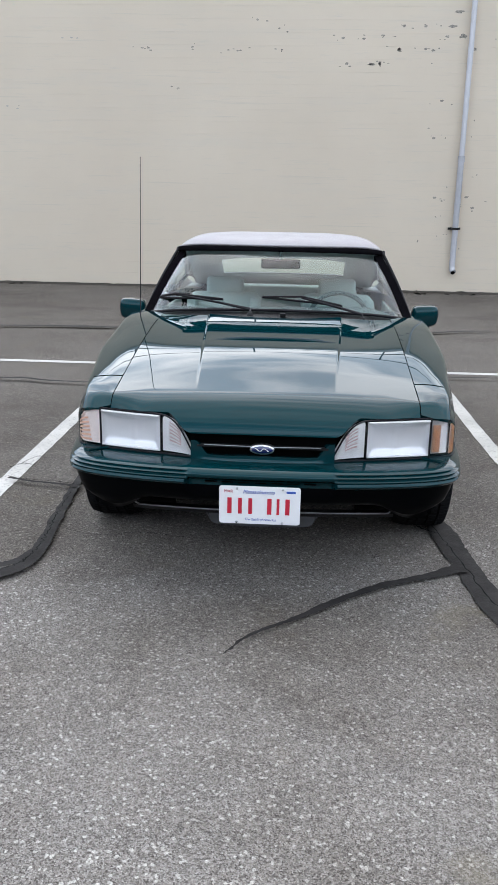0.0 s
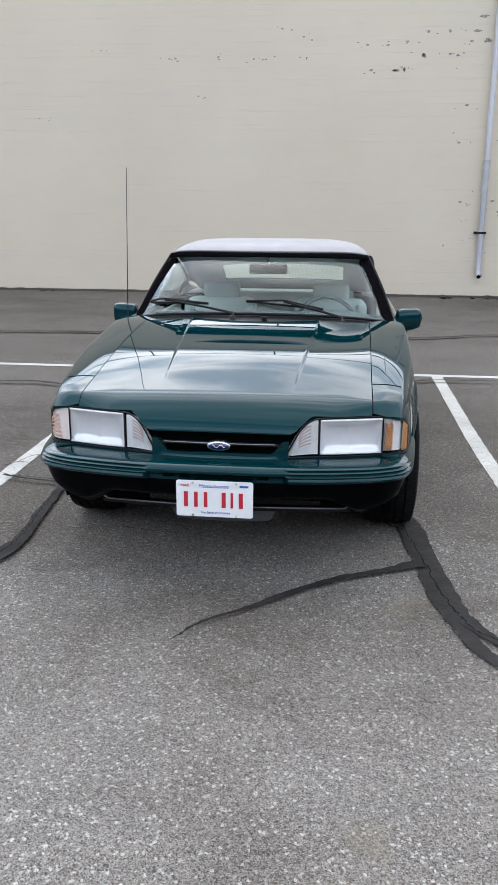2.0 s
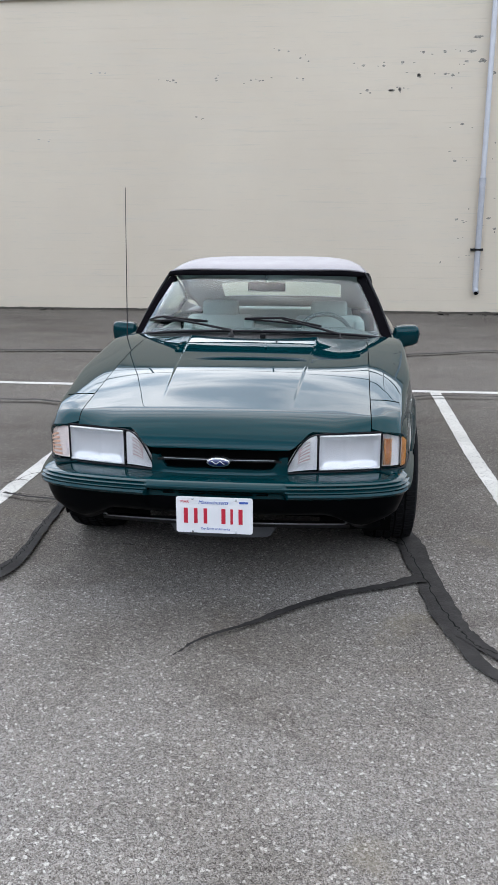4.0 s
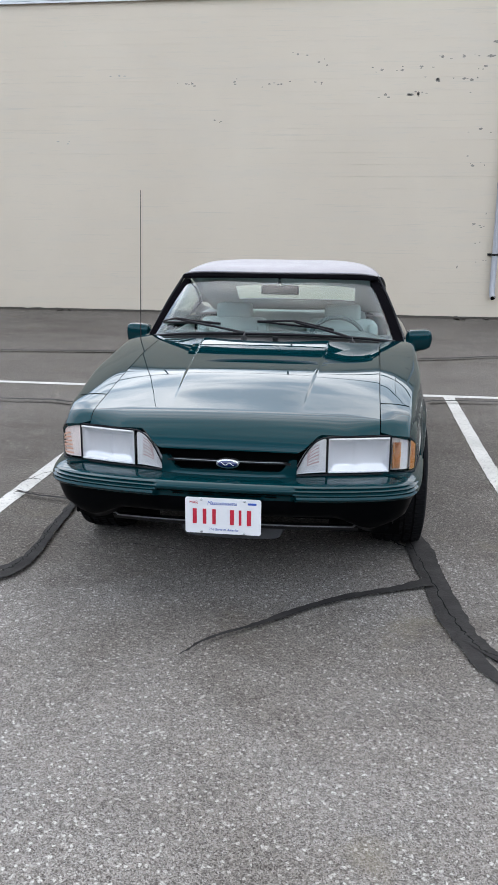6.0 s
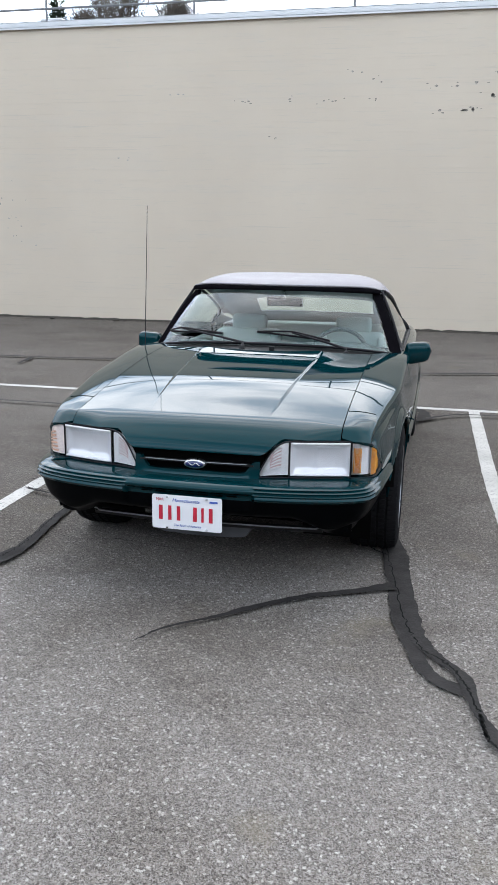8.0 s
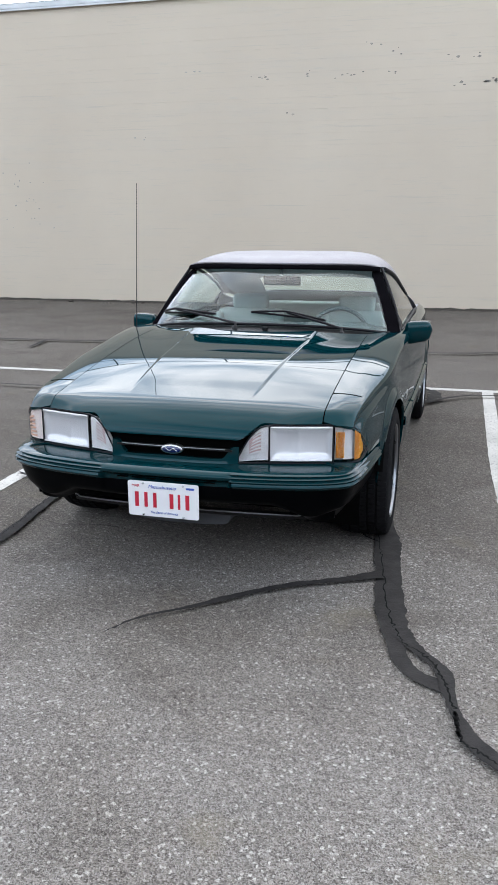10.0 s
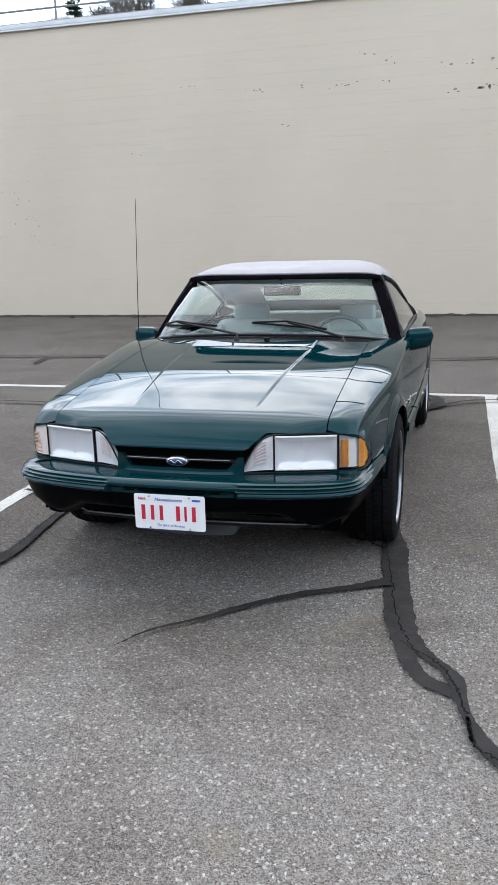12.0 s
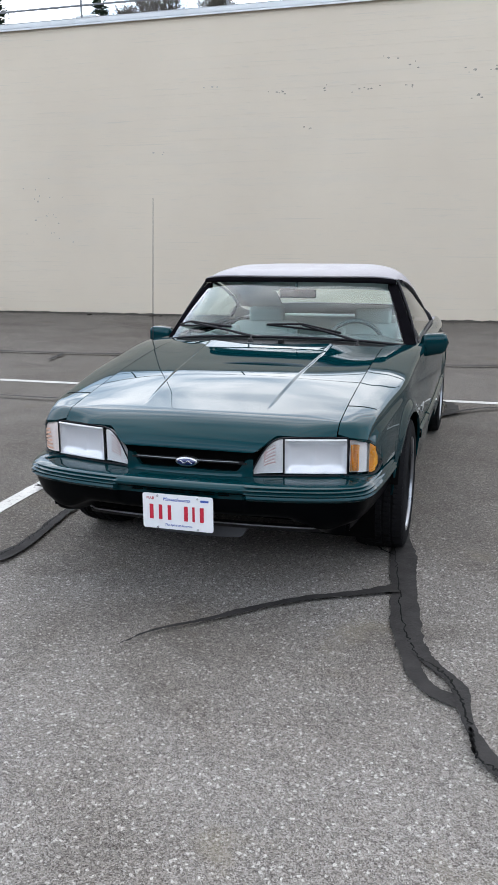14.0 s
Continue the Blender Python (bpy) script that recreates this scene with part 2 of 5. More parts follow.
# shade on the green lower bumper, put in as a near-black colour
M_SHADED = simple("shaded_paint_black", (0.0008, 0.0011, 0.0016), 0.35, var=0.15, scale=12, spec=0.03)
M_VOID = simple("dark_cavity", (0.004, 0.004, 0.004), 0.9, var=0.2, spec=0.0)
M_TYRE = simple("tyre_rubber", (0.011, 0.011, 0.012), 0.8, var=0.25, scale=15, bump=0.2, bump_scale=150, spec=0.04)
M_ALLOY = simple("polished_alloy", (0.26, 0.27, 0.29), 0.3, metal=1.0, var=0.05)
M_DARKALLOY = simple("black_wheel_paint", (0.010, 0.010, 0.011), 0.55, var=0.2, spec=0.15)
M_CHROME = simple("bright_reflector", (0.84, 0.84, 0.86), 0.42, metal=0.5, var=0.05, scale=14, fine=40, bump=0.12, bump_scale=22)
M_LINER = simple("pale_lamp_liner", (0.78, 0.77, 0.77), 0.35, metal=0.1, var=0.06, scale=40)
M_AMBER = simple("amber_plastic", (0.95, 0.40, 0.03), 0.25, var=0.1, scale=30, coat=0.4)
M_PALE = simple("pale_rose_plastic", (0.90, 0.80, 0.76), 0.3, var=0.08, scale=40)
M_PINK = simple("rose_lamp_plastic", (0.62, 0.44, 0.43), 0.3, metal=0.2, var=0.1, scale=30)
M_PEACH = simple("peach_lamp_plastic", (0.80, 0.50, 0.36), 0.3, var=0.1, scale=30)
M_LENS = thin_glass("clear_lamp_lens", (0.93, 0.93, 0.94), 0.02)
M_GLASS = thin_glass("tinted_windscreen", (0.75, 0.91, 0.905), 0.0, ior=1.58)
M_SIDEGLASS = thin_glass("side_window_glass", (0.72, 0.80, 0.78), 0.0)
M_PLASTICWIN = thin_glass("clear_vinyl_window", (0.86, 0.90, 0.88), 0.05)
M_TOP = simple("white_vinyl_top", (0.275, 0.256, 0.272), 0.55, var=0.04, scale=3, bump=0.25, bump_scale=350)
M_LEATHER = simple("white_leather", (0.50, 0.52, 0.51), 0.5, var=0.06, scale=5, bump=0.2, bump_scale=200)
M_DASH = simple("grey_dashboard", (0.10, 0.11, 0.115), 0.6, var=0.12, scale=6, bump=0.2, bump_scale=250)
M_LINING = simple("grey_headlining", (0.52, 0.55, 0.56), 0.8, var=0.1, scale=6)
M_STEER = simple("grey_leather", (0.10, 0.11, 0.115), 0.5, var=0.1, scale=12)
M_CARPET = simple("dark_carpet", (0.03, 0.03, 0.032), 0.95, var=0.3, scale=30, bump=0.5)
M_PLATE = simple("plate_white", (0.80, 0.80, 0.82), 0.35, var=0.03, scale=12, coat=0.2)
M_RED = simple("plate_red", (0.50, 0.015, 0.04), 0.4, var=0.08)
M_BLUE = simple("plate_blue", (0.04, 0.10, 0.42), 0.4, var=0.08)
M_BADGE = simple("badge_blue", (0.006, 0.014, 0.09), 0.25, var=0.1, coat=1.0)
M_STEEL = simple("brushed_steel", (0.55, 0.56, 0.58), 0.28, metal=1.0, var=0.08)
M_MIRROR = simple("mirror_silver", (0.9, 0.9, 0.9), 0.02, metal=1.0, var=0.0)
M_DAM = simple("dark_valance", (0.045, 0.045, 0.050), 0.5, var=0.2, scale=8, spec=0.3)
M_DULL = simple("dulled_steel", (0.30, 0.31, 0.33), 0.35, metal=0.8, var=0.1)
M_GREYLIP = simple("grey_valance", (0.06, 0.06, 0.062), 0.5, var=0.2, scale=8)
M_RED_LAMP = simple("red_tail_lens", (0.35, 0.01, 0.012), 0.2, var=0.1, coat=0.6)
M_BARK = simple("bark", (0.09, 0.075, 0.06), 0.9, var=0.3, scale=10, bump=0.6, bump_scale=30)
M_NEEDLE = simple("dark_needles", (0.045, 0.072, 0.045), 0.8, var=0.4, scale=2)
M_TWIG = simple("twig_buds", (0.10, 0.085, 0.07), 0.9, var=0.3, scale=3)


# ---- mesh tools ----
def part(name, bm, material, parent=None, label="", smooth=True, solid=0.0, bevel=0.0):
    """Links a bmesh as one mesh object under a thing or a part."""
    me = bpy.data.meshes.new(name)
    bm.normal_update()
    bm.to_mesh(me)
    bm.free()
    for f in me.polygons:
        f.use_smooth = smooth
    me.materials.append(material)
    ob = new(name, me)
    if parent is not None:
        ob.parent = parent
        ob.matrix_parent_inverse = Matrix.Translation(parent.location).inverted() if parent.data is None else Matrix()
    if solid:
        s = ob.modifiers.new("thickness", "SOLIDIFY")
        s.thickness, s.offset = solid, -1.0
        e = ob.modifiers.new("crisp_rim", "EDGE_SPLIT")
        e.split_angle, e.use_edge_sharp = radians(50), False
    if bevel:
        b = ob.modifiers.new("edges", "BEVEL")
        b.width, b.segments, b.limit_method, b.angle_limit = bevel, 2, "ANGLE", radians(40)
    if label:
        ob["label"] = label
    return ob


def empty(name, loc):
    e = new(name)
    e.location = loc
    e.empty_display_size = 0.2
    return e


def sheet(f, us, vs, flip=False):
    """A grid through f(u, v)."""
    bm = bmesh.new()
    rows = [[bm.verts.new(f(u, v)) for v in vs] for u in us]
    for i in range(len(us) - 1):
        for j in range(len(vs) - 1):
            q = [rows[i][j], rows[i + 1][j], rows[i + 1][j + 1], rows[i][j + 1]]
            bm.faces.new(q[::-1] if flip else q)
    return bm


def lin(a, b, n):
    return [a + (b - a) * k / (n - 1) for k in range(n)]


def box(bm, x0, x1, y0, y1, z0, z1):
    vs = [bm.verts.new((x, y, z)) for x in (x0, x1) for y in (y0, y1) for z in (z0, z1)]
    for q in ((0, 1, 3, 2), (4, 6, 7, 5), (0, 4, 5, 1), (2, 3, 7, 6), (0, 2, 6, 4), (1, 5, 7, 3)):
        bm.faces.new([vs[k] for k in q])
    return bm


def boxes(*all_six):
    bm = bmesh.new()
    for six in all_six:
        box(bm, *six)
    return bm


def tube(points, radius, sides=8, taper=None):
    """A round bar along points."""
    bm = bmesh.new()
    pts = [Vector(p) for p in points]
    rings = []
    for k, p in enumerate(pts):
        d = (pts[min(k + 1, len(pts) - 1)] - pts[max(k - 1, 0)]).normalized()
        a = d.orthogonal().normalized() if k == 0 else (a - d * a.dot(d)).normalized()
        b = d.cross(a)
        r = radius if taper is None else radius + (taper - radius) * k / (len(pts) - 1)
        rings.append([bm.verts.new(p + r * (math.cos(2 * math.pi * s / sides) * a + math.sin(2 * math.pi * s / sides) * b)) for s in range(sides)])
    for r0, r1 in zip(rings, rings[1:]):
        for s in range(sides):
            bm.faces.new((r0[s], r0[(s + 1) % sides], r1[(s + 1) % sides], r1[s]))
    bm.faces.new([bm.verts.new(v.co) for v in rings[0]][::-1])
    bm.faces.new([bm.verts.new(v.co) for v in rings[-1]])
    return bm


def lathe(profile, centre, axis="x", n=48):
    """Turns (radius, along) pairs round an axis."""
    bm = bmesh.new()
    c = Vector(centre)
    rings = []
    for r, h in profile:
        ring = []
        for s in range(n):
            a = 2 * math.pi * s / n
            v = (h, r * math.cos(a), r * math.sin(a)) if axis == "x" else (r * math.cos(a), h, r * math.sin(a)) if axis == "y" else (r * math.cos(a), r * math.sin(a), h)
            ring.append(bm.verts.new(c + Vector(v)))
        rings.append(ring)
    for r0, r1 in zip(rings, rings[1:]):
        for s in range(n):
            bm.faces.new((r0[s], r0[(s + 1) % n], r1[(s + 1) % n], r1[s]))
    return bm


def curve_through(points, n):
    """n points along a smooth line through points."""
    p = [Vector(q) for q in points]
    p = [2 * p[0] - p[1], *p, 2 * p[-1] - p[-2]]
    out = []
    for k in range(n):
        s = k / (n - 1) * (len(p) - 3)
        i = min(int(s), len(p) - 4)
        t = s - i
        a, b, c, d = p[i : i + 4]
        out.append(0.5 * (2 * b + (c - a) * t + (2 * a - 5 * b + 4 * c - d) * t * t + (3 * b - a - 3 * c + d) * t**3))
    return out


def table(x, pairs):
    """Smooth look-up in (x, value) pairs."""
    xs = [p[0] for p in pairs]
    if x <= xs[0]:
        return pairs[0][1]
    if x >= xs[-1]:
        return pairs[-1][1]
    i = max(k for k in range(len(xs) - 1) if xs[k] <= x)
    h = xs[i + 1] - xs[i]
    t = (x - xs[i]) / h
    y = [p[1] for p in pairs]
    m0 = (y[i + 1] - y[i - 1]) / (xs[i + 1] - xs[i - 1]) if i else (y[1] - y[0]) / h
    m1 = (y[i + 2] - y[i]) / (xs[i + 2] - xs[i]) if i + 2 < len(xs) else (y[i + 1] - y[i]) / h
    return (1 + 2 * t) * (1 - t) ** 2 * y[i] + t * (1 - t) ** 2 * h * m0 + t * t * (3 - 2 * t) * y[i + 1] + t * t * (t - 1) * h * m1


def smooth01(a, b, x):
    t = min(1, max(0, (x - a) / (b - a)))
    return t * t * (3 - 2 * t)


# ---- ground ----
def ribbon(points, widths, z, n=60, rag=0.0, seed=0):
    """A flat band along points with an uneven edge."""
    n *= 2
    bm = bmesh.new()
    pts = curve_through([(x, y, 0) for x, y in points], n)
    last = None
    for k, p in enumerate(pts):
        d = (pts[min(k + 1, n - 1)] - pts[max(k - 1, 0)]).normalized()
        s = Vector((-d.y, d.x, 0))
        w = table(k / (n - 1), [(i / (len(widths) - 1), v) for i, v in enumerate(widths)]) / 2
        e1 = rag * noise.noise(Vector((k * 0.13, seed, 3.1))) + 0.3 * rag * noise.noise(Vector((k * 0.53, seed, 5.1)))
        e2 = rag * noise.noise(Vector((k * 0.13, seed, 8.7))) + 0.3 * rag * noise.noise(Vector((k * 0.53, seed, 1.7)))
        a = bm.verts.new(p + s * (w + e1) + Vector((0, 0, z)))
        b = bm.verts.new(p - s * (w + e2) + Vector((0, 0, z)))
        if last:
            bm.faces.new((last[0], last[1], b, a))
        last = (a, b)
    return bm


def jagged(points, n, amp, seed):
    out = []
    pts = curve_through([(x, y, 0) for x, y in points], n)
    for k, p in enumerate(pts):
        out.append((p.x + amp * noise.noise(Vector((k * 0.9, seed, 0))), p.y + amp * noise.noise(Vector((k * 0.9, seed, 9)))))
    return out


bm = bmesh.new()
gx = [-400, -60, -20, -10, -6, -4, -2, 0, 2, 4, 6, 10, 20, 60, 400]
gy = [-400, -60, -20, -10, -6, -4, -2, 0, 2, 4, 6, 9, 12.3, 20, 60, 400]
ground = part("ground", sheet(lambda u, v: (u, v, 0.0), gx, gy), M_ASPHALT, smooth=False)
tagged(ground, "weathered grey asphalt of a parking lot with pale stones", "ground", kind="structure")


def line_mark(x0, x1, y0, y1, label, seed):
    long_x = x1 - x0 > y1 - y0
    c = [(x0, (y0 + y1) / 2), ((x0 + x1) / 2, (y0 + y1) / 2), (x1, (y0 + y1) / 2)] if long_x else [((x0 + x1) / 2, y0), ((x0 + x1) / 2, (y0 + y1) / 2), ((x0 + x1) / 2, y1)]
    w = min(x1 - x0, y1 - y0)
    ob = part("road_marking", ribbon(c, [w, w, w], 0.004, 160, 0.006, seed), M_LINE, smooth=False)
    return tagged(ob, label, "line", "parking lines", "structure")


line_mark(-1.485, -1.385, -0.15, 4.53, "worn white parking line between two stalls", 1)
tagged(part("road_marking", ribbon([(1.43, 0.55), (1.415, 1.45), (1.39, 2.3), (1.38, 4.53)], [0.1, 0.1, 0.1, 0.1], 0.004, 160, 0.006, 2), M_LINE, smooth=False), "worn white parking line between two stalls", "line", "parking lines", "structure")
line_mark(-16, 16, 4.53, 4.63, "white painted line across the head of the stalls", 3)

TAR = 0.008


def tar(points, widths, n, rag, seed, label="smooth dark tar sealed over an asphalt crack"):
    return tagged(part("crack_sealant", ribbon(points, widths, TAR + 0.002 * (seed - 11), n, rag, seed), M_TAR, smooth=False), label, "tar seal", "sealed cracks", "structure")


def crack(points, width, n, amp, seed):
    pts = jagged(points, n, amp, seed)
    wv = [width * (0.5 + 0.7 * abs(noise.noise(Vector((k * 1.3, seed, 4))))) for k in range(9)]
    return tagged(part("open_crack", ribbon(pts, wv, TAR + 0.022 + 0.002 * (seed - 31), n * 2, width * 0.4, seed), M_CRACK, smooth=False), "jagged open crack in the tar seal", "crack", "open cracks", "structure")


tar([(0.72, 1.5), (0.79, 0.95), (0.838, 0.66), (0.852, 0.50), (0.874, 0.29), (0.912, -0.03), (0.948, -0.23), (0.975, -0.32)], [0.10, 0.09, 0.125, 0.118, 0.112, 0.118, 0.105, 0.08], 120, 0.010, 11)
tar([(0.945, -0.24), (0.962, -0.35), (0.985, -0.43), (1.035, -0.512), (1.095, -0.550), (1.145, -0.585)], [0.07, 0.065, 0.062, 0.058, 0.066, 0.05], 60, 0.006, 12)
tar([(0.965, -0.22), (1.0, -0.29), (1.042, -0.356), (1.103, -0.433), (1.136, -0.500), (1.148, -0.60)], [0.085, 0.060, 0.048, 0.046, 0.060, 0.046], 60, 0.006, 13)
tar([(1.142, -0.56), (1.165, -0.68), (1.195, -0.775), (1.228, -0.855), (1.32, -0.96), (1.5, -1.18), (1.8, -1.5)], [0.05, 0.034, 0.042, 0.062, 0.065, 0.065, 0.06], 80, 0.006, 14)
tar([(0.86, 0.262), (0.803, 0.233), (0.719, 0.178), (0.607, 0.119), (0.497, 0.059), (0.359, -0.045), (0.262, -0.133), (0.171, -0.222), (0.11, -0.275), (0.034, -0.335), (-0.036, -0.407), (-0.072, -0.473), (-0.10, -0.52)], [0.085, 0.066, 0.048, 0.040, 0.040, 0.036, 0.036, 0.029, 0.021, 0.016, 0.013, 0.009, 0.002], 140, 0.006, 15)
tar([(-1.06, 1.5), (-1.03, 0.98), (-1.007, 0.63), (-0.978, 0.335), (-0.985, 0.13), (-1.05, 0.02), (-1.15, -0.06), (-1.3, -0.1)], [0.045, 0.045, 0.06, 0.062, 0.07, 0.075, 0.06, 0.05], 130, 0.012, 16)
tar([(-0.98, 0.24), (-1.03, 0.13), (-1.12, 0.08), (-1.3, 0.06), (-1.6, 0.1)], [0.06, 0.05, 0.045, 0.05, 0.05], 80, 0.010, 17)
tar([(-1.43, 1.17), (-1.27, 1.12), (-1.14, 1.10), (-1.0, 1.06)], [0.03, 0.02, 0.025, 0.04], 50, 0.008, 18)
tar([(-9, 6.7), (-6, 6.55), (-4.2, 6.56), (-3.2, 6.68), (-2.4, 6.75), (-1, 6.7), (0.7, 6.68), (1.7, 6.95), (2.5, 7.25), (5, 7.4)], [0.05, 0.07, 0.06, 0.08, 0.10, 0.06, 0.06, 0.07, 0.05, 0.05], 200, 0.02, 19)
tar([(-4.06, 5.93), (-4.1, 6.2), (-4.16, 6.5)], [0.03, 0.05, 0.06], 30, 0.01, 20)
tar([(-4.5, 3.7), (-2.5, 3.68), (-2.2, 3.7), (-1.9, 3.62), (-1.2, 3.6), (0.5, 3.6), (0.83, 3.80), (1.06, 4.10), (1.44, 4.27), (3, 4.3)], [0.03, 0.04, 0.05, 0.045, 0.03, 0.03, 0.05, 0.04, 0.035, 0.03], 160, 0.012, 21)
tar([(0.80, 4.46), (0.90, 4.30), (0.92, 4.05), (0.86, 3.85)], [0.03, 0.09, 0.11, 0.05], 40, 0.03, 22)
crack([(0.77, 0.9), (0.805, 0.586), (0.854, 0.27), (0.896, -0.041), (0.943, -0.228), (0.988, -0.343), (1.048, -0.397), (1.098, -0.465), (1.122, -0.535), (1.145, -0.602), (1.168, -0.73), (1.181, -0.8), (1.194, -0.879), (1.255, -0.93), (1.33, -1.0)], 0.009, 150, 0.020, 31)
crack([(1.172, -0.74), (1.176, -0.80), (1.186, -0.87)], 0.020, 40, 0.008, 34)
crack([(-1.03, 1.0), (-1.005, 0.63), (-0.978, 0.335), (-0.99, 0.13), (-1.06, 0.02), (-1.2, -0.07)], 0.007, 90, 0.022, 32)
crack([(-1.43, 1.16), (-1.27, 1.115), (-1.14, 1.10), (-1.0, 1.06)], 0.008, 50, 0.015, 33)

crack([(-0.95, 0.50), (-0.82, 0.44), (-0.73, 0.43), (-0.55, 0.475), (-0.34, 0.435), (-0.14, 0.43)], 0.0035, 70, 0.012, 29)
crack([(0.66, 0.78), (0.69, 0.73), (0.74, 0.65), (0.80, 0.60)], 0.012, 40, 0.014, 30)
crack([(-1.49, 1.33), (-1.43, 1.41), (-1.37, 1.40)], 0.009, 40, 0.014, 28)
crack([(-1.44, 1.42), (-1.41, 1.53), (-1.37, 1.57)], 0.006, 40, 0.014, 27)

# ---- wall ----
WALL_Y, WALL_TOP = 12.15, 5.42
wall = part("wall_north", boxes((-22, 14, WALL_Y + 0.012, WALL_Y + 0.3, -0.2, WALL_TOP)), M_WALL, smooth=False)
tagged(wall, "tall windowless block wall painted pale beige with chipped paint", "wall", kind="structure")
COURSE, JOINT = 0.2032, 0.0011
lay = random.Random(12)
course_mesh = None
zc = 0.03
while zc < WALL_TOP - 0.02:
    top = min(zc + COURSE - JOINT, WALL_TOP)
    if course_mesh is None or abs(top - zc - COURSE + JOINT) > 1e-4:
        ob = part("block_course", boxes((-22, 14, WALL_Y, WALL_Y + 0.0125, 0, top - zc)), M_WALL, wall, smooth=False)
        course_mesh = course_mesh or ob.data
    else:
        ob = new("block_course", course_mesh)
        ob.parent = wall
    ob.location = (0, lay.uniform(-0.0004, 0.0004), zc)
    zc += COURSE

coping = part("coping", boxes((-22, 14, WALL_Y - 0.06, WALL_Y + 0.42, WALL_TOP, WALL_TOP + 0.015), (-22, 14, WALL_Y - 0.06, WALL_Y - 0.045, WALL_TOP - 0.03, WALL_TOP + 0.10), (-22, 14, WALL_Y - 0.06, WALL_Y + 0.42, WALL_TOP + 0.085, WALL_TOP + 0.10)), M_COPING, smooth=False, bevel=0.004)
tagged(coping, "pale grey metal coping along the top of the wall", "coping", kind="structure")
roof_deck = part("roof", boxes((-22, 14, WALL_Y + 0.3, 30, WALL_TOP - 0.4, WALL_TOP - 0.2)), M_GREYLIP, smooth=False)
tagged(roof_deck, "flat dark roof behind the parapet", "roof", kind="structure")


def chip(x, z, w, h, seed):
    rnd = random.Random(seed)
    bm = bmesh.new()
    n = 11
    ring = []
    for k in range(n):
        a = 2 * math.pi * k / n
        r = 0.55 + 0.6 * rnd.random()
        ring.append((x + w * r * math.cos(a), z + h * r * math.sin(a)))
    front = [bm.verts.new((px, WALL_Y - 0.0035, pz)) for px, pz in ring]
    back = [bm.verts.new((px, WALL_Y + 0.002, pz)) for px, pz in ring]
    bm.faces.new(front)
    for k in range(n):
        bm.faces.new((front[k], back[k], back[(k + 1) % n], front[(k + 1) % n]))
    return part("paint_chip", bm, M_CHIP if x > -3 else M_SCUFF, wall, smooth=False)


CHIPS = [(-3.92, 4.19), (-2.58, 4.04), (-2.69, 4.04), (-1.2, 4.02), (-1.04, 4.01), (-0.71, 4.49), (-0.34, 4.36), (-0.28, 4.03), (0.75, 4.22), (1.1, 4.21), (1.42, 4.26), (1.76, 4.41), (2.12, 4.41), (1.7, 4.05), (0.83, 3.82), (1.23, 3.82), (1.39, 3.82), (2.49, 4.25), (-2.18, 3.43), (-5.12, 3.08), (-1.82, 4.06), (2.15, 4.06), (2.27, 4.04), (2.48, 3.25), (2.39, 2.65), (2.49, 1.66), (3.04, 1.68), (3.16, 1.5)]
for k, (x, z, w, h) in enumerate([(2.66, 4.63, 0.085, 0.026), (2.57, 4.41, 0.085, 0.024), (2.76, 4.26, 0.075, 0.040), (2.97, 4.06, 0.035, 0.035), (1.25, 3.815, 0.075, 0.018), (1.39, 3.83, 0.026, 0.040), (1.70, 4.05, 0.038, 0.036)]):
    chip(x, z, w, h, 500 + k)
for k, (x, z) in enumerate(CHIPS):
    big = 1.0 if x > 0.7 else 0.7
    chip(x, z, 0.036 * big, 0.022 * big, k)
    rr = random.Random(100 + k)
    for j in range(2):
        chip(x + rr.uniform(-0.22, 0.22), z + rr.uniform(-0.06, 0.06), rr.uniform(0.008, 0.028), rr.uniform(0.006, 0.014), 1000 + 10 * k + j)
rr = random.Random(7)
for k in range(46):
    near = k % 2
    x = 2.85 + rr.choice((-1, 1)) * rr.uniform(0.10, 0.7) if near else -7.6 + rr.gauss(0, 0.25)
    z = rr.uniform(0.4, 4.6) if near else rr.uniform(1.4, 2.7)
    chip(x, z, rr.uniform(0.008, 0.026), rr.uniform(0.006, 0.02), 3000 + k)

# dirt and grit along the foot of the wall
rr = random.Random(3)
bm = bmesh.new()
prev = None
for k in range(260):
    x = -20 + 32 * k / 259
    w = 0.10 + 0.09 * noise.noise(Vector((x * 1.7, 0, 0))) + 0.05 * noise.noise(Vector((x * 7, 2, 0)))
    row = [bm.verts.new((x, WALL_Y + 0.002, 0.030 + 0.02 * noise.noise(Vector((x * 5, 5, 1))))), bm.verts.new((x, WALL_Y - 0.05, 0.02)), bm.verts.new((x, WALL_Y - 0.09 - w, 0.004))]
    if prev:
        for a in range(2):
            bm.faces.new((prev[a], prev[a + 1], row[a + 1], row[a]))
    prev = row
tagged(part("dirt_strip", bm, M_DIRT), "line of dark dirt along the foot of the wall", "dirt", kind="structure")
for k in range(40):
    x = rr.uniform(-8, 4)
    s = rr.uniform(0.015, 0.045)
    bm = bmesh.new()
    bmesh.ops.create_icosphere(bm, subdivisions=1, radius=s)
    for v in bm.verts:
        v.co = Vector((v.co.x * 1.3, v.co.y, v.co.z * 0.7)) * (0.8 + 0.4 * rr.random()) + Vector((x, WALL_Y - rr.uniform(0.1, 0.4), s * 0.4))
    if k < 12:
        tagged(part("stone_chip", bm, M_DIRT, smooth=False), "small dark lump of broken masonry beside the wall", "rubble", "rubble at the wall")
    else:
        bm.free()

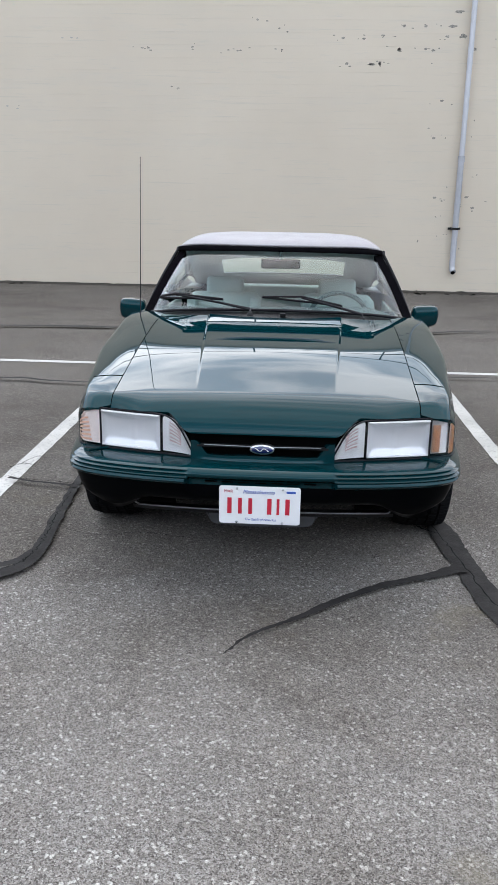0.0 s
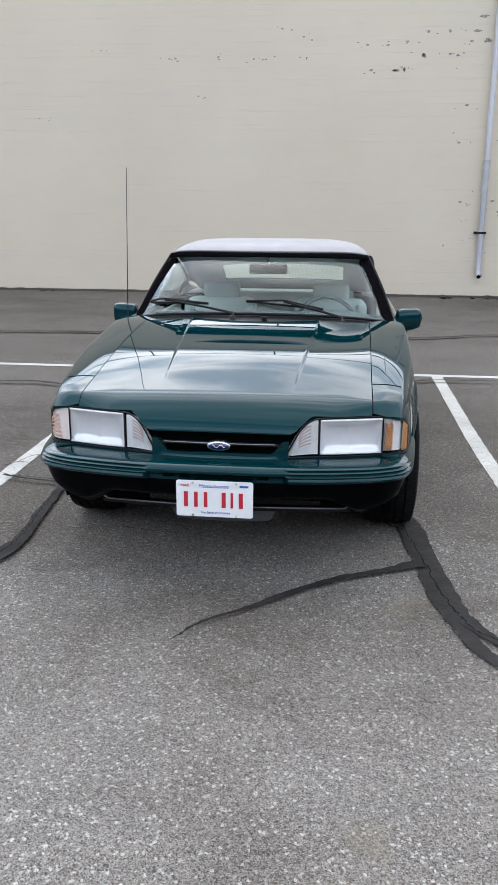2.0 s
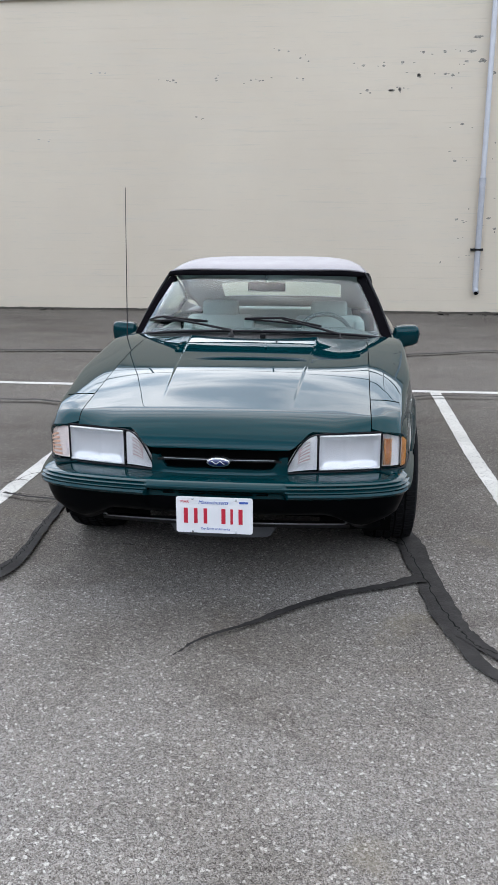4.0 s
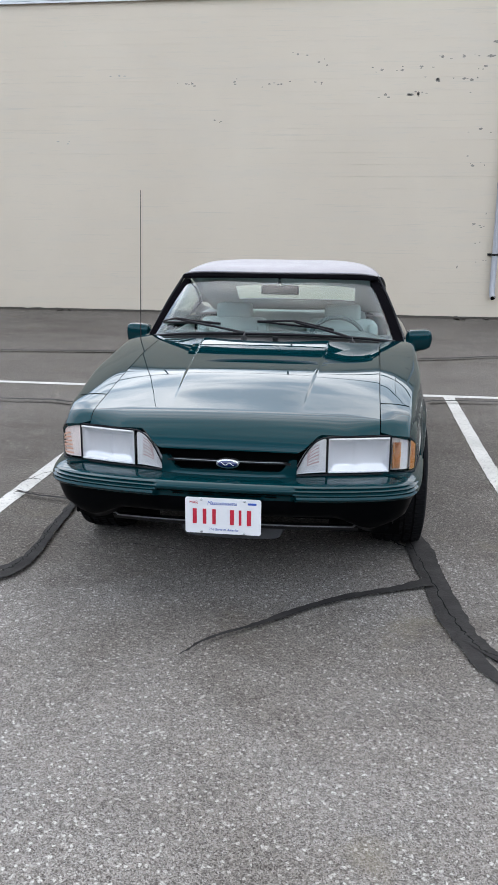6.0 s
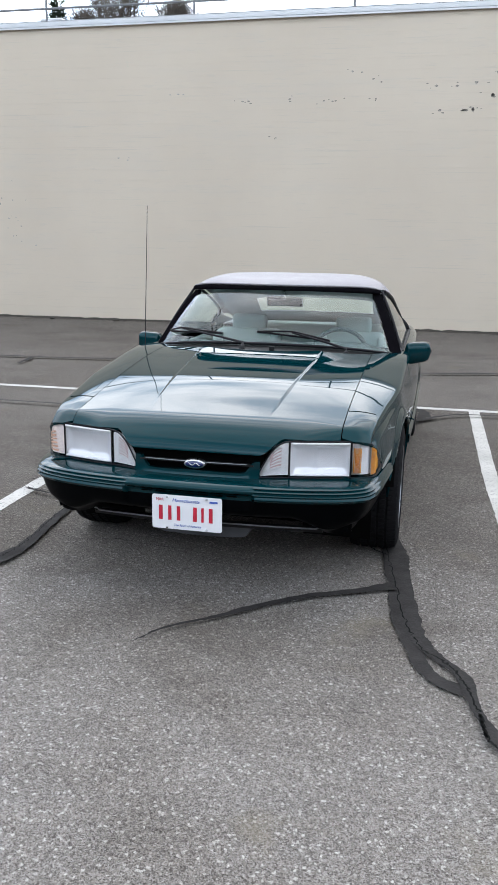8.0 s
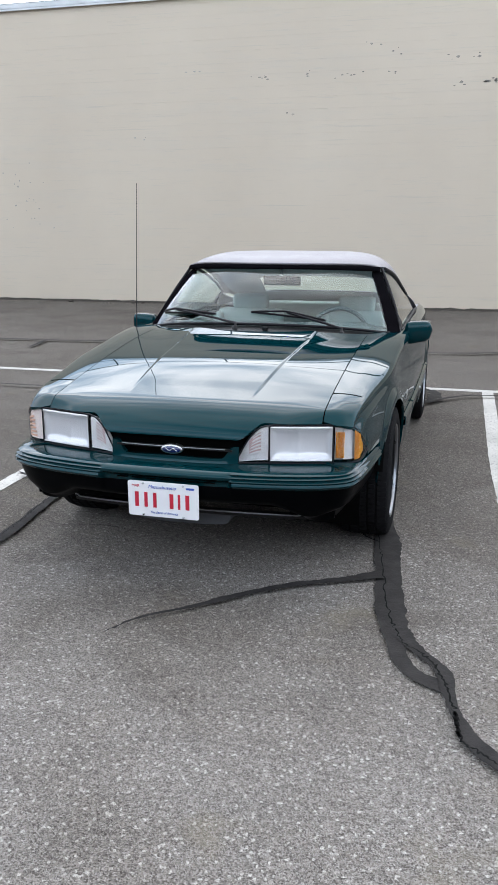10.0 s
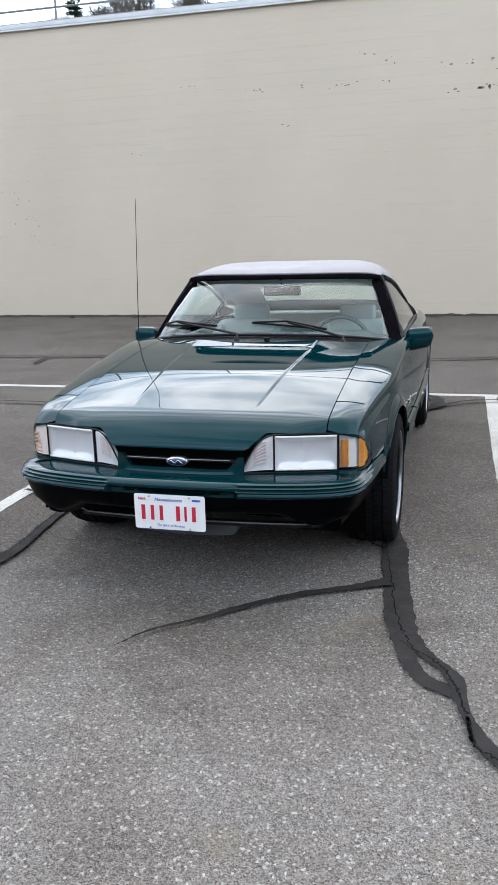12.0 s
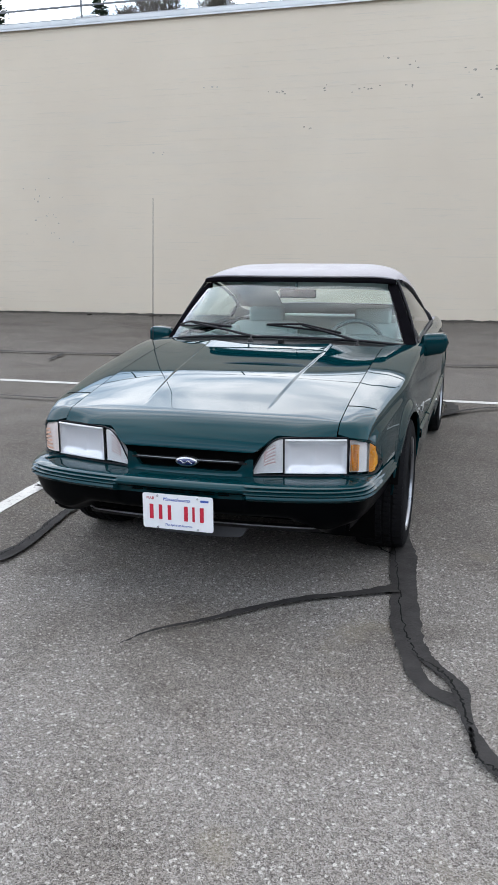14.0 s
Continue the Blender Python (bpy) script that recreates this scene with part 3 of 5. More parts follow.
# unseen dark wall added behind the camera to block low sky light
blocker = part("sky_block_south", boxes((-40, 40, -22.3, -22, -0.2, 6.5)), M_GREYLIP, smooth=False)
tagged(blocker, "unseen dark wall added to block low sky light", "wall", kind="structure")

# unseen walls added at both sides to darken reflections in the car's flanks
for name, x in (("sky_block_east", 30.0), ("sky_block_west", -30.3)):
    blocker = part(name, boxes((x, x + 0.3, -22, 12, -0.2, 7.0)), M_GREYLIP, smooth=False)
    tagged(blocker, "unseen dark wall added to block low sky light", "wall", kind="structure")

# drain pipe
pipe = empty("drain_pipe", (2.86, WALL_Y, 0.36))
tagged(pipe, "grey galvanised downpipe strapped to the wall, open at the foot", "pipe")
PX, PY = 2.885, WALL_Y - 0.085
part("lower_pipe", tube([(PX, PY, 2.32), (PX, PY, 1.2), (PX, PY, 0.50), (PX + 0.005, PY - 0.02, 0.43), (PX + 0.015, PY - 0.07, 0.385)], 0.052, 20), M_GALV, pipe)
part("upper_pipe", tube([(PX, PY, WALL_TOP - 0.06), (PX, PY, 3.8), (PX, PY, 2.30)], 0.045, 20), M_ZINC, pipe)
part("collar", tube([(PX, PY, 2.26), (PX, PY, 2.36)], 0.060, 20), M_GALV, pipe)
part("outlet", tube([(PX + 0.014, PY - 0.066, 0.388), (PX + 0.017, PY - 0.074, 0.383)], 0.044, 18), M_VOID, pipe, "dark open mouth")
for z in (1.14,):
    part("bracket", boxes((PX - 0.12, PX + 0.10, WALL_Y - 0.035, WALL_Y, z - 0.02, z + 0.02), (PX - 0.064, PX + 0.064, PY - 0.062, WALL_Y - 0.03, z - 0.018, z + 0.018)), M_BLACK, pipe, "dark iron strap", smooth=False, bevel=0.004)

# rail on the roof
rail = empty("roof_railing", (-3.7, 12.5, WALL_TOP - 0.2))
tagged(rail, "thin grey metal safety railing on the flat roof", "railing")
for k in range(-5, 5):
    x = -3.71 + 2.95 * k
    part("post", tube([(x, 12.5, WALL_TOP - 0.22), (x, 12.5, 6.5)], 0.022, 10), M_RAIL, rail)
part("top_rail", tube([(-19, 12.5, 6.5), (10.5, 12.5, 6.5)], 0.022, 10), M_RAIL, rail)
part("mid_rail", tube([(-19, 12.5, 5.84), (10.5, 12.5, 5.84)], 0.020, 10), M_RAIL, rail)
vent = part("roof_box", boxes((-6.95, -6.48, 12.8, 13.2, WALL_TOP - 0.22, 5.76)), M_COPING, smooth=False, bevel=0.03)
tagged(vent, "pale metal vent box standing on the roof", "vent")


# ---- distant trees ----
def conifer(x, y, top, base_w, seed):
    rnd = random.Random(seed)
    t = empty("conifer", (x, y, 0))
    tagged(t, "dark green conifer rising behind the building", "tree", "trees behind the roof")
    part("trunk", tube([(x, y, 0), (x + 0.1, y, top * 0.6), (x, y, top - 0.2)], 0.22, 8, 0.03), M_BARK, t)
    bm = bmesh.new()
    for k in range(3200):
        h = rnd.random() ** 0.8
        z = top - h * 9.0
        r = (0.10 + base_w * (h * 9.0 / 3.0) ** 0.7) * (0.35 + 0.75 * rnd.random()) * (0.75 + 0.35 * math.sin(z * 5 + seed))
        a = rnd.uniform(0, 6.283)
        c = Vector((x + r * math.cos(a), y + r * math.sin(a), z - 0.15 * r))
        d = Vector((math.cos(a), math.sin(a), rnd.uniform(-0.3, 0.5))).normalized()
        s = Vector((-d.y, d.x, rnd.uniform(-0.5, 0.5))) * rnd.uniform(0.04, 0.09)
        l = rnd.uniform(0.18, 0.42)
        vs = [bm.verts.new(c - d * l * 0.4 + s * 0.3), bm.verts.new(c + s), bm.verts.new(c + d * l), bm.verts.new(c - s)]
        bm.faces.new(vs)
    part("crown", bm, M_NEEDLE, t, smooth=False)


def bare_tree(x, y, top, spread, seed):
    rnd = random.Random(seed)
    t = empty("bare_tree", (x, y, 0))
    tagged(t, "bare grey-brown tree with fine twigs behind the building", "tree", "trees behind the roof")
    part("trunk", tube([(x, y, 0), (x + 0.1, y, top * 0.45), (x, y, top * 0.7)], 0.25, 8, 0.10), M_BARK, t)
    limbs, twigs = bmesh.new(), bmesh.new()

    def add(bm, p, q, r):
        piece = tube([p, (p + q) / 2 + Vector((rnd.uniform(-0.05, 0.05), 0, 0)), q], r, 5, r * 0.5)
        me = bpy.data.meshes.new("tmp")
        piece.to_mesh(me)
        piece.free()
        bm.from_mesh(me)
        bpy.data.meshes.remove(me)

    for k in range(16):
        p = Vector((x, y, top * rnd.uniform(0.45, 0.7)))
        a = rnd.uniform(0, 6.283)
        q = Vector((x + spread * rnd.uniform(0.1, 0.8) * math.cos(a), y + spread * 0.6 * math.sin(a), top - rnd.uniform(0.5, 1.6)))
        add(limbs, p, q, 0.06)
        for j in range(7):
            e = q + Vector((rnd.uniform(-0.7, 0.7), rnd.uniform(-0.4, 0.4), rnd.uniform(0.1, 1.3)))
            if e.z > top:
                e.z = top - rnd.random() * 0.3
            add(limbs, q, e, 0.022)
            for i in range(6):
                f = q.lerp(e, rnd.uniform(0.3, 1)) + Vector((rnd.uniform(-0.4, 0.4), rnd.uniform(-0.3, 0.3), rnd.uniform(0.0, 0.5)))
                add(twigs, q.lerp(e, rnd.uniform(0.3, 0.9)), f, 0.012)
                for b in range(3):
                    c = f + Vector((rnd.uniform(-0.12, 0.12), rnd.uniform(-0.1, 0.1), rnd.uniform(-0.12, 0.12)))
                    s = rnd.uniform(0.02, 0.05)
                    twigs.faces.new([twigs.verts.new(c + Vector((s, 0, 0))), twigs.verts.new(c + Vector((0, s * 0.3, s))), twigs.verts.new(c + Vector((-s, 0, 0.2 * s)))])
    part("limb", limbs, M_BARK, t)
    part("twig", twigs, M_TWIG, t, smooth=False)


conifer(-19.4, 40, 14.1, 1.15, 1)
conifer(-25.6, 40, 14.4, 1.2, 2)
bare_tree(-16.0, 40, 13.9, 1.8, 3)
bare_tree(-12.9, 40, 13.5, 1.1, 4)
bare_tree(-20.3, 46, 14.9, 1.2, 5)

# ---- the car ----
car = empty("car", (0, 2.1, 0))
tagged(car, "dark emerald green two-door convertible parked with its white soft top up", "car")

HALF_W = [(0.15, 0.752), (0.3, 0.776), (0.5, 0.80), (0.82, 0.838), (1.2, 0.846), (1.8, 0.862), (2.5, 0.868), (3.2, 0.866), (3.8, 0.845), (4.2, 0.80), (4.38, 0.745)]
SHOULDER = [(0.10, 0.695), (0.15, 0.724), (0.2, 0.742), (0.27, 0.759), (0.37, 0.771), (0.5, 0.785), (0.7, 0.805), (1.0, 0.835), (1.3, 0.866), (1.5, 0.878), (1.8, 0.878), (2.8, 0.872), (3.4, 0.860), (4.0, 0.835), (4.38, 0.795)]
SEAM_Z = [(0.05, 0.727), (0.12, 0.744), (0.20, 0.7585), (0.30, 0.7755), (0.45, 0.799), (0.70, 0.8335), (0.97, 0.864), (1.25, 0.887), (1.48, 0.893), (1.85, 0.874)]
FRONT_AXLE, REAR_AXLE, HUB = 0.82, 3.37, 0.318
ARCH = 0.352
LENS_PLAN = [(0.25, 0.004), (0.27, 0.012), (0.33, 0.026), (0.391, 0.042), (0.5, 0.066), (0.64, 0.104), (0.692, 0.118), (0.727, 0.136), (0.746, 0.165), (0.758, 0.205), (0.767, 0.245)]
LENS_REACH = [(0.104, 0.640), (0.118, 0.692), (0.136, 0.727), (0.165, 0.746), (0.205, 0.758), (0.245, 0.769), (0.262, 0.80)]
LAMP_CUT = [(0.10, 0.706), (0.118, 0.703), (0.136, 0.693), (0.165, 0.670), (0.19, 0.650), (0.215, 0.625), (0.238, 0.595), (0.25, 0.572), (0.262, 0.552)]


def smin(p, q, k):
    """The lesser of two heights, with a rounded crease."""
    h = min(1, max(0, 0.5 + 0.5 * (q - p) / k))
    return q * (1 - h) + p * h - k * h * (1 - h)


def half_w(y):
    return table(y, HALF_W)


def shoulder_z(y):
    return table(y, SHOULDER)


def seam_x(y):
    return 0.603 + 0.015 * smooth01(0.2, 1.4, y) + 0.10 * smooth01(1.48, 1.85, y)


def side_x(y, z):
    w = half_w(y)
    flare = 0.0
    for c in (FRONT_AXLE, REAR_AXLE):
        d = math.hypot(y - c, z - HUB)
        flare = max(flare, 0.012 * (1 - smooth01(0.01, 0.07, abs(d - ARCH))))
    if z > 0.60:
        return w - 0.11 * (z - 0.60) - 0.28 * (z - 0.60) ** 2 + flare
    return w - 0.30 * (0.60 - z) ** 2 + flare


def bottom_z(y):
    low = 0.205
    if y < 0.47:
        low = 0.552
    if y > 4.02:
        low = 0.50
    for c in (FRONT_AXLE, REAR_AXLE):
        if abs(y - c) < ARCH:
            low = max(low, HUB + math.sqrt(ARCH * ARCH - (y - c) ** 2))
    return low


def side_column(y, with_top):
    """Points of one section from the top edge down to the sill."""
    w, zs = half_w(y), shoulder_z(y)
    pts = []
    if with_top:
        x0, z0 = seam_x(y), table(y, SEAM_Z)
        pts += [(x0, z0), (x0 * 0.5 + (w - 0.055) * 0.5, z0 * 0.5 + (zs + 0.006) * 0.5 + 0.004), (w - 0.058, zs + 0.006)]
    else:
        pts += [(w - 0.105, zs - 0.002), (w - 0.085, zs + 0.005)]
    pts += [(w - 0.040, zs - 0.001), (w - 0.032, zs - 0.012), (w - 0.029, zs - 0.032)] if with_top else [(w - 0.062, zs - 0.004), (w - 0.040, zs - 0.030)]
    top = zs - 0.06
    low = bottom_z(y)
    cut = table(y, LAMP_CUT) if y < 0.262 else 0.0
    zsteps = [top + (low - top) * k / 12 for k in range(13)]
    pts += [(side_x(y, z), z) for z in zsteps]
    c = curve_through([(x, 0, z) for x, z in pts], 46 if not cut else 400)
    if cut:
        reach = table(y, LENS_REACH)
        for p in c:
            limit = cut - 0.004 + (0.85 + 14 * smooth01(0.11, 0.17, y)) * max(0.0, reach - p.x)
            if p.x < 0.735:
                front = table(p.x, LENS_PLAN)
                limit = min(limit, table(max(0.10, front), LAMP_CUT) - 0.004 + 0.85 * max(0.0, y - front))
            p.z = smin(p.z, limit, 0.012)
        kept = [p for p in c if p.z >= cut - 0.008 and p.x <= reach + 0.002]
        kept = kept if len(kept) > 2 else c[:3]
        even = []
        for k in range(46):
            q = k * (len(kept) - 1) / 45
            n = min(int(q), len(kept) - 2)
            even.append(kept[n].lerp(kept[n + 1], q - n))
        c = even
    return [(p.x, y, p.z) for p in c]


def columns(y0, y1):
    ys = set(round(v, 4) for v in lin(y0, y1, max(3, int((y1 - y0) / 0.05))))
    for c in (FRONT_AXLE, REAR_AXLE):
        for k in range(33):
            y = c + ARCH * math.cos(math.pi * k / 32)
            for e in (0, 0.002 if k == 0 else -0.002 if k == 32 else 0):
                if y0 <= y + e <= y1:
                    ys.add(round(y + e, 4))
    if y0 < 0.3:
        ys |= set(round(v, 4) for v in lin(0.108, 0.27, 55))
    if y0 < 0.47 < y1:
        ys |= {0.466, 0.4705}
    return sorted(ys)


def side_panel(name, y0, y1, side, with_top, label=""):
    ys = columns(y0, y1)
    cols = [side_column(y, with_top) for y in ys]
    n = len(cols[0])
    bm = sheet(lambda i, j: (side * cols[i][j][0], cols[i][j][1], cols[i][j][2]), range(len(ys)), range(n), flip=side > 0)
    return part(name, bm, M_PAINT, car, label, solid=0.012)


GAP = 0.0025
for side in (1, -1):
    side_panel("front_fender", 0.108, 1.60 - GAP, side, True)
    door = side_panel("door", 1.60 + GAP, 2.90 - GAP, side, False)
    side_panel("quarter_panel", 2.90 + GAP, 4.36, side, False)
    # handle, lower rub strip, mirror
    hx = side_x(2.72, 0.76)
    part("door_handle", boxes((side * (hx - 0.005), side * (hx + 0.018), 2.62, 2.80, 0.745, 0.775)), M_BLACK, door, "black pull handle", smooth=False, bevel=0.006)
    for a, b, owner in ((0.50, 1.58, "fender"), (1.62, 2.88, "door"), (2.92, 2.99, "quarter")):
        pts_y = lin(a, b, 12)

        def strip(u, v, pts_y=pts_y):
            y = pts_y[u]
            if owner == "fender":
                y = 1.20 + (1.58 - 1.20) * u / 11
            z = (0.455, 0.46, 0.50, 0.505)[v]
            return (side * (side_x(y, z) + (0.001, 0.014, 0.014, 0.001)[v]), y, z)

        part("side_moulding", sheet(strip, range(12), range(4), flip=side > 0), M_PAINT, car, solid=0.004)
    # sail panel at the window corner and mirror arm
    bm = bmesh.new()
    tri = [(0.764, 1.745, 0.868), (0.766, 1.95, 0.874), (0.738, 1.905, 0.945)]
    a = [bm.verts.new((side * x, y, z)) for x, y, z in tri]
    b = [bm.verts.new((side * (x + 0.014), y, z)) for x, y, z in tri]
    bm.faces.new(a)
    bm.faces.new(b[::-1])
    for k in range(3):
        bm.faces.new((a[k], a[(k + 1) % 3], b[(k + 1) % 3], b[k]))
    part("mirror_sail", bm, M_TRIM, door, "black triangular mirror base", smooth=False)

    def shell(u, v):
        # rounded box housing, narrower inboard
        w = 0.082
        th = v / 20 * 2 * math.pi
        s = u / 10
        grow = (1 - abs(2 * s - 1) ** 5) ** 0.35 if 0 < u < 10 else 0.02
        cx = 0.778 + 0.170 * s
        hz = (0.058 + 0.014 * (1 - s)) * grow
        hy = 0.060 * grow
        c, d = math.cos(th), math.sin(th)
        pc = math.copysign(abs(c) ** 0.55, c)
        ps = math.copysign(abs(d) ** 0.55, d)
        return (side * cx, 1.885 + 0.010 * s + hy * pc, 0.866 + 0.010 * s + hz * ps - 0.012 * (1 - s))

    mir = part("side_mirror", sheet(shell, range(11), range(21), flip=side < 0), M_PAINT, car, "green door mirror housing")
    part("mirror_glass", boxes((side * 0.80, side * 0.93, 1.936, 1.942, 0.835, 0.905)), M_MIRROR, mir, "silver mirror glass", smooth=False)
    part("mirror_arm", tube([(side * 0.765, 1.84, 0.785), (side * 0.785, 1.86, 0.81), (side * 0.805, 1.885, 0.845)], 0.030, 10), M_TRIM, mir, "black mirror arm")

# seam between each fender and the lamp header
for side in (1, -1):
    line = [p for p in side_column(0.345, True) if p[0] < 0.725 and p[2] > 0.70]
    part("panel_gap", tube([(side * x, y, z + 0.0005) for x, y, z in line], 0.0017, 6), M_VOID, car)

# ---- hood ----


def hood_front(x):
    """Where the hood's leading edge lies: over the grille, then up and round the lamps."""
    ax = abs(x)
    z = 0.640 + 0.066 * smooth01(0.268, 0.375, ax)
    k = smooth01(0.40, 0.52, ax)
    y = (0.004 + 0.186 * ((z - 0.640) / 0.136) ** (1 / 0.6)) * (1 - k) + (table(ax, LENS_PLAN) + 0.005) * k
    return y, z


def hood_top(x, y):
    ax = abs(x)
    crown = (0.008 + 0.008 * smooth01(0.25, 0.7, y)) * (1 - smooth01(0.6, 1.3, y))
    # raised centre panel with creased borders
    xr = 0.272 + 0.085 * (y - 0.15) / 1.3
    ridge = 0.0045 * smooth01(0.20, 0.55, y) * (1 - smooth01(xr - 0.004, xr + 0.006, ax))
    z = table(y, SEAM_Z) + crown * (1 - (ax / 0.61) ** 2) + ridge
    # the panel keeps its slope behind the middle, then kicks up before the cowl along a stepped line
    start = 1.195 if ax < xr else 1.06 + 0.34 * min(1.0, (ax - xr) / (0.60 - xr))
    d = max(0.0, y - 0.85)
    rear = table(0.85, SEAM_Z) + 0.0114 * (1 - (ax / 0.61) ** 2) + 0.100 * d + ridge
    z += (rear - z) * smooth01(0.80, 1.0, y) * (1 - smooth01(0.30, 0.60, ax))
    return z + (0.060 if ax < xr else 0.022) * max(0.0, y - start) * (1 - smooth01(0.56, 0.612, ax))


def hood_z(x, y):
    # sloping nose below a crease that runs straight across
    y0, z0 = hood_front(x)
    crease = 0.14
    high = hood_top(x, crease)
    start = max(0.0, (z0 - 0.640) / (high - 0.640)) ** (1 / 0.6)
    t = start + (1 - start) * (y - y0) / (crease - y0)
    f = max(0.0, t) ** 0.6 if t < 1 else 1 + 0.6 * (t - 1)
    return smin(hood_top(x, y), 0.640 + (high - 0.640) * f, 0.020)


def hood_point(x, v):
    y0, z0 = hood_front(x)
    y1 = 1.476 - 0.206 * (1 - (abs(x) / 0.62) ** 2)
    y = y0 + (y1 - y0) * (v ** 1.35)
    return (x, y, hood_z(x, y))


def hood_x(u, v):
    y = 0.12 + 1.36 * v ** 1.35
    return u * (seam_x(y) - 0.004)


hood_us = sorted(set([round(s * k / 150, 4) for k in range(151) for s in (1, -1)]))
hood = part("hood", sheet(lambda u, v: hood_point(hood_x(u, v), v), hood_us, lin(0, 1, 130), flip=False), M_PAINT, car, solid=0.014)
part("washer_nozzle", boxes((0.025, 0.055, 1.42, 1.445, 0.900, 0.921)), M_BLACK, hood, "black washer nozzle", smooth=False, bevel=0.003)

# ---- cowl, windscreen ----
WS_BASE = [(0.0, 1.500, 0.925), (0.25, 1.515, 0.921), (0.5, 1.565, 0.907), (0.64, 1.615, 0.890), (0.715, 1.665, 0.878)]
WS_TOP = [(0.0, 1.955, 1.214), (0.22, 1.960, 1.213), (0.42, 1.985, 1.209), (0.52, 2.008, 1.205), (0.567, 2.035, 1.200)]


def rail_at(points, u):
    a = abs(u)
    c = curve_through(points, 41)
    k = a * 40
    i = min(int(k), 39)
    p = c[i].lerp(c[i + 1], k - i)
    return Vector((math.copysign(p.x, u) if u else 0.0, p.y, p.z))


def screen(u, v):
    p = rail_at(WS_BASE, u).lerp(rail_at(WS_TOP, u), v)
    bulge = 0.018 * math.sin(math.pi * v) * (1 - 0.3 * abs(u))
    return (p.x, p.y - bulge * 0.5, p.z + bulge)


ws_us = lin(-1, 1, 41)
windscreen = part("windscreen", sheet(screen, ws_us, lin(0, 1, 14)), M_GLASS, car, "tinted laminated windscreen")
windscreen.visible_shadow = False


def cowl(u, v):
    b = rail_at(WS_BASE, u)
    f = Vector((u * 0.66, 1.235 + 0.22 * u * u, 0.880))
    p = f.lerp(b + Vector((0, 0.01, -0.008)), v)
    return (p.x, p.y, p.z - 0.012 * math.sin(math.pi * v))


part("cowl_grille", sheet(cowl, lin(-1, 1, 41), lin(0, 1, 6)), M_BLACK, car, "black plastic cowl panel", solid=0.01)
for k in range(16):
    p0, p1 = Vector(cowl(-0.80 + 0.1 * k, 0.45)), Vector(cowl(-0.72 + 0.1 * k, 0.45))
    part("cowl_slot", boxes((p0.x, p1.x, p0.y - 0.004, p0.y + 0.004, min(p0.z, p1.z) - 0.002, max(p0.z, p1.z) + 0.005)), M_TRIM, car, smooth=False)


def edge_bar(name, pts, w_out, w_in, thick, material, owner, label=""):
    """A flat bar that follows points; its width runs across x."""
    bm = bmesh.new()
    rings = []
    for p, wo in pts:
        p, wo = Vector(p), Vector(wo)
        rings.append([bm.verts.new(p + q) for q in (Vector((0, 0, 0)), wo, wo + Vector((0, 0.006, -thick)), Vector((0, 0.006, -thick)))])
    for r0, r1 in zip(rings, rings[1:]):
        for s in range(4):
            bm.faces.new((r0[s], r0[(s + 1) % 4], r1[(s + 1) % 4], r1[s]))
    bm.faces.new(rings[0][::-1])
    bm.faces.new(rings[-1])
    bmesh.ops.recalc_face_normals(bm, faces=bm.faces)
    return part(name, bm, material, owner, label, smooth=False, bevel=0.004)


for side in (1, -1):
    pts = []
    for k in range(15):
        v = k / 14
        p = Vector(screen(side, v * 1.0))
        pts.append((p + Vector((-side * 0.006, -0.004, 0.004)), Vector((side * (0.062 - 0.010 * v), 0.100 - 0.045 * v, -0.004))))
    edge_bar("windscreen_pillar", pts, 0, 0, 0.03, M_PILLAR, car, "black windscreen pillar")
    # bright drip of body colour at the pillar foot
    part("pillar_foot", boxes((side * 0.715, side * 0.775, 1.66, 1.80, 0.852, 0.876)), M_PAINT, car, smooth=False, bevel=0.006)
bm = bmesh.new()
rings = []
for u in lin(-1, 1, 41):
    p = Vector(screen(u, 1.0))
    p.x *= 1.075
    rings.append([bm.verts.new(p + Vector(q)) for q in ((0, -0.010, 0.0), (0, -0.014, 0.010), (0, -0.008, 0.023), (0, 0.03, 0.029), (0, 0.035, 0.012))])
for r0, r1 in zip(rings, rings[1:]):
    for s in range(5):
        bm.faces.new((r0[s], r0[(s + 1) % 5], r1[(s + 1) % 5], r1[s]))
bm.faces.new(rings[0])
bm.faces.new(rings[-1][::-1])
bmesh.ops.recalc_face_normals(bm, faces=bm.faces)
part("windscreen_header", bm, M_PILLAR, car, "black header rail over the windscreen")
part("sealing_strip", tube([Vector(screen(u, 0.004)) + Vector((0, -0.004, 0.0)) for u in lin(-1, 1, 41)], 0.008, 8), M_TRIM, car)

# ---- soft top ----
TOP_RIDGE = [(1.955, 1.244), (2.03, 1.276), (2.18, 1.298), (2.45, 1.310), (2.75, 1.300), (3.0, 1.262), (3.12, 1.215)]
TOP_EDGE = [(1.955, 0.600), (2.06, 0.612), (2.2, 0.628), (2.4, 0.648), (2.6, 0.660), (2.8, 0.672), (3.0, 0.690), (3.12, 0.705)]
TOP_SIDE = [(1.955, 1.223), (2.06, 1.226), (2.2, 1.212), (2.4, 1.178), (2.6, 1.135), (2.8, 1.080), (3.0, 1.015), (3.12, 0.965)]


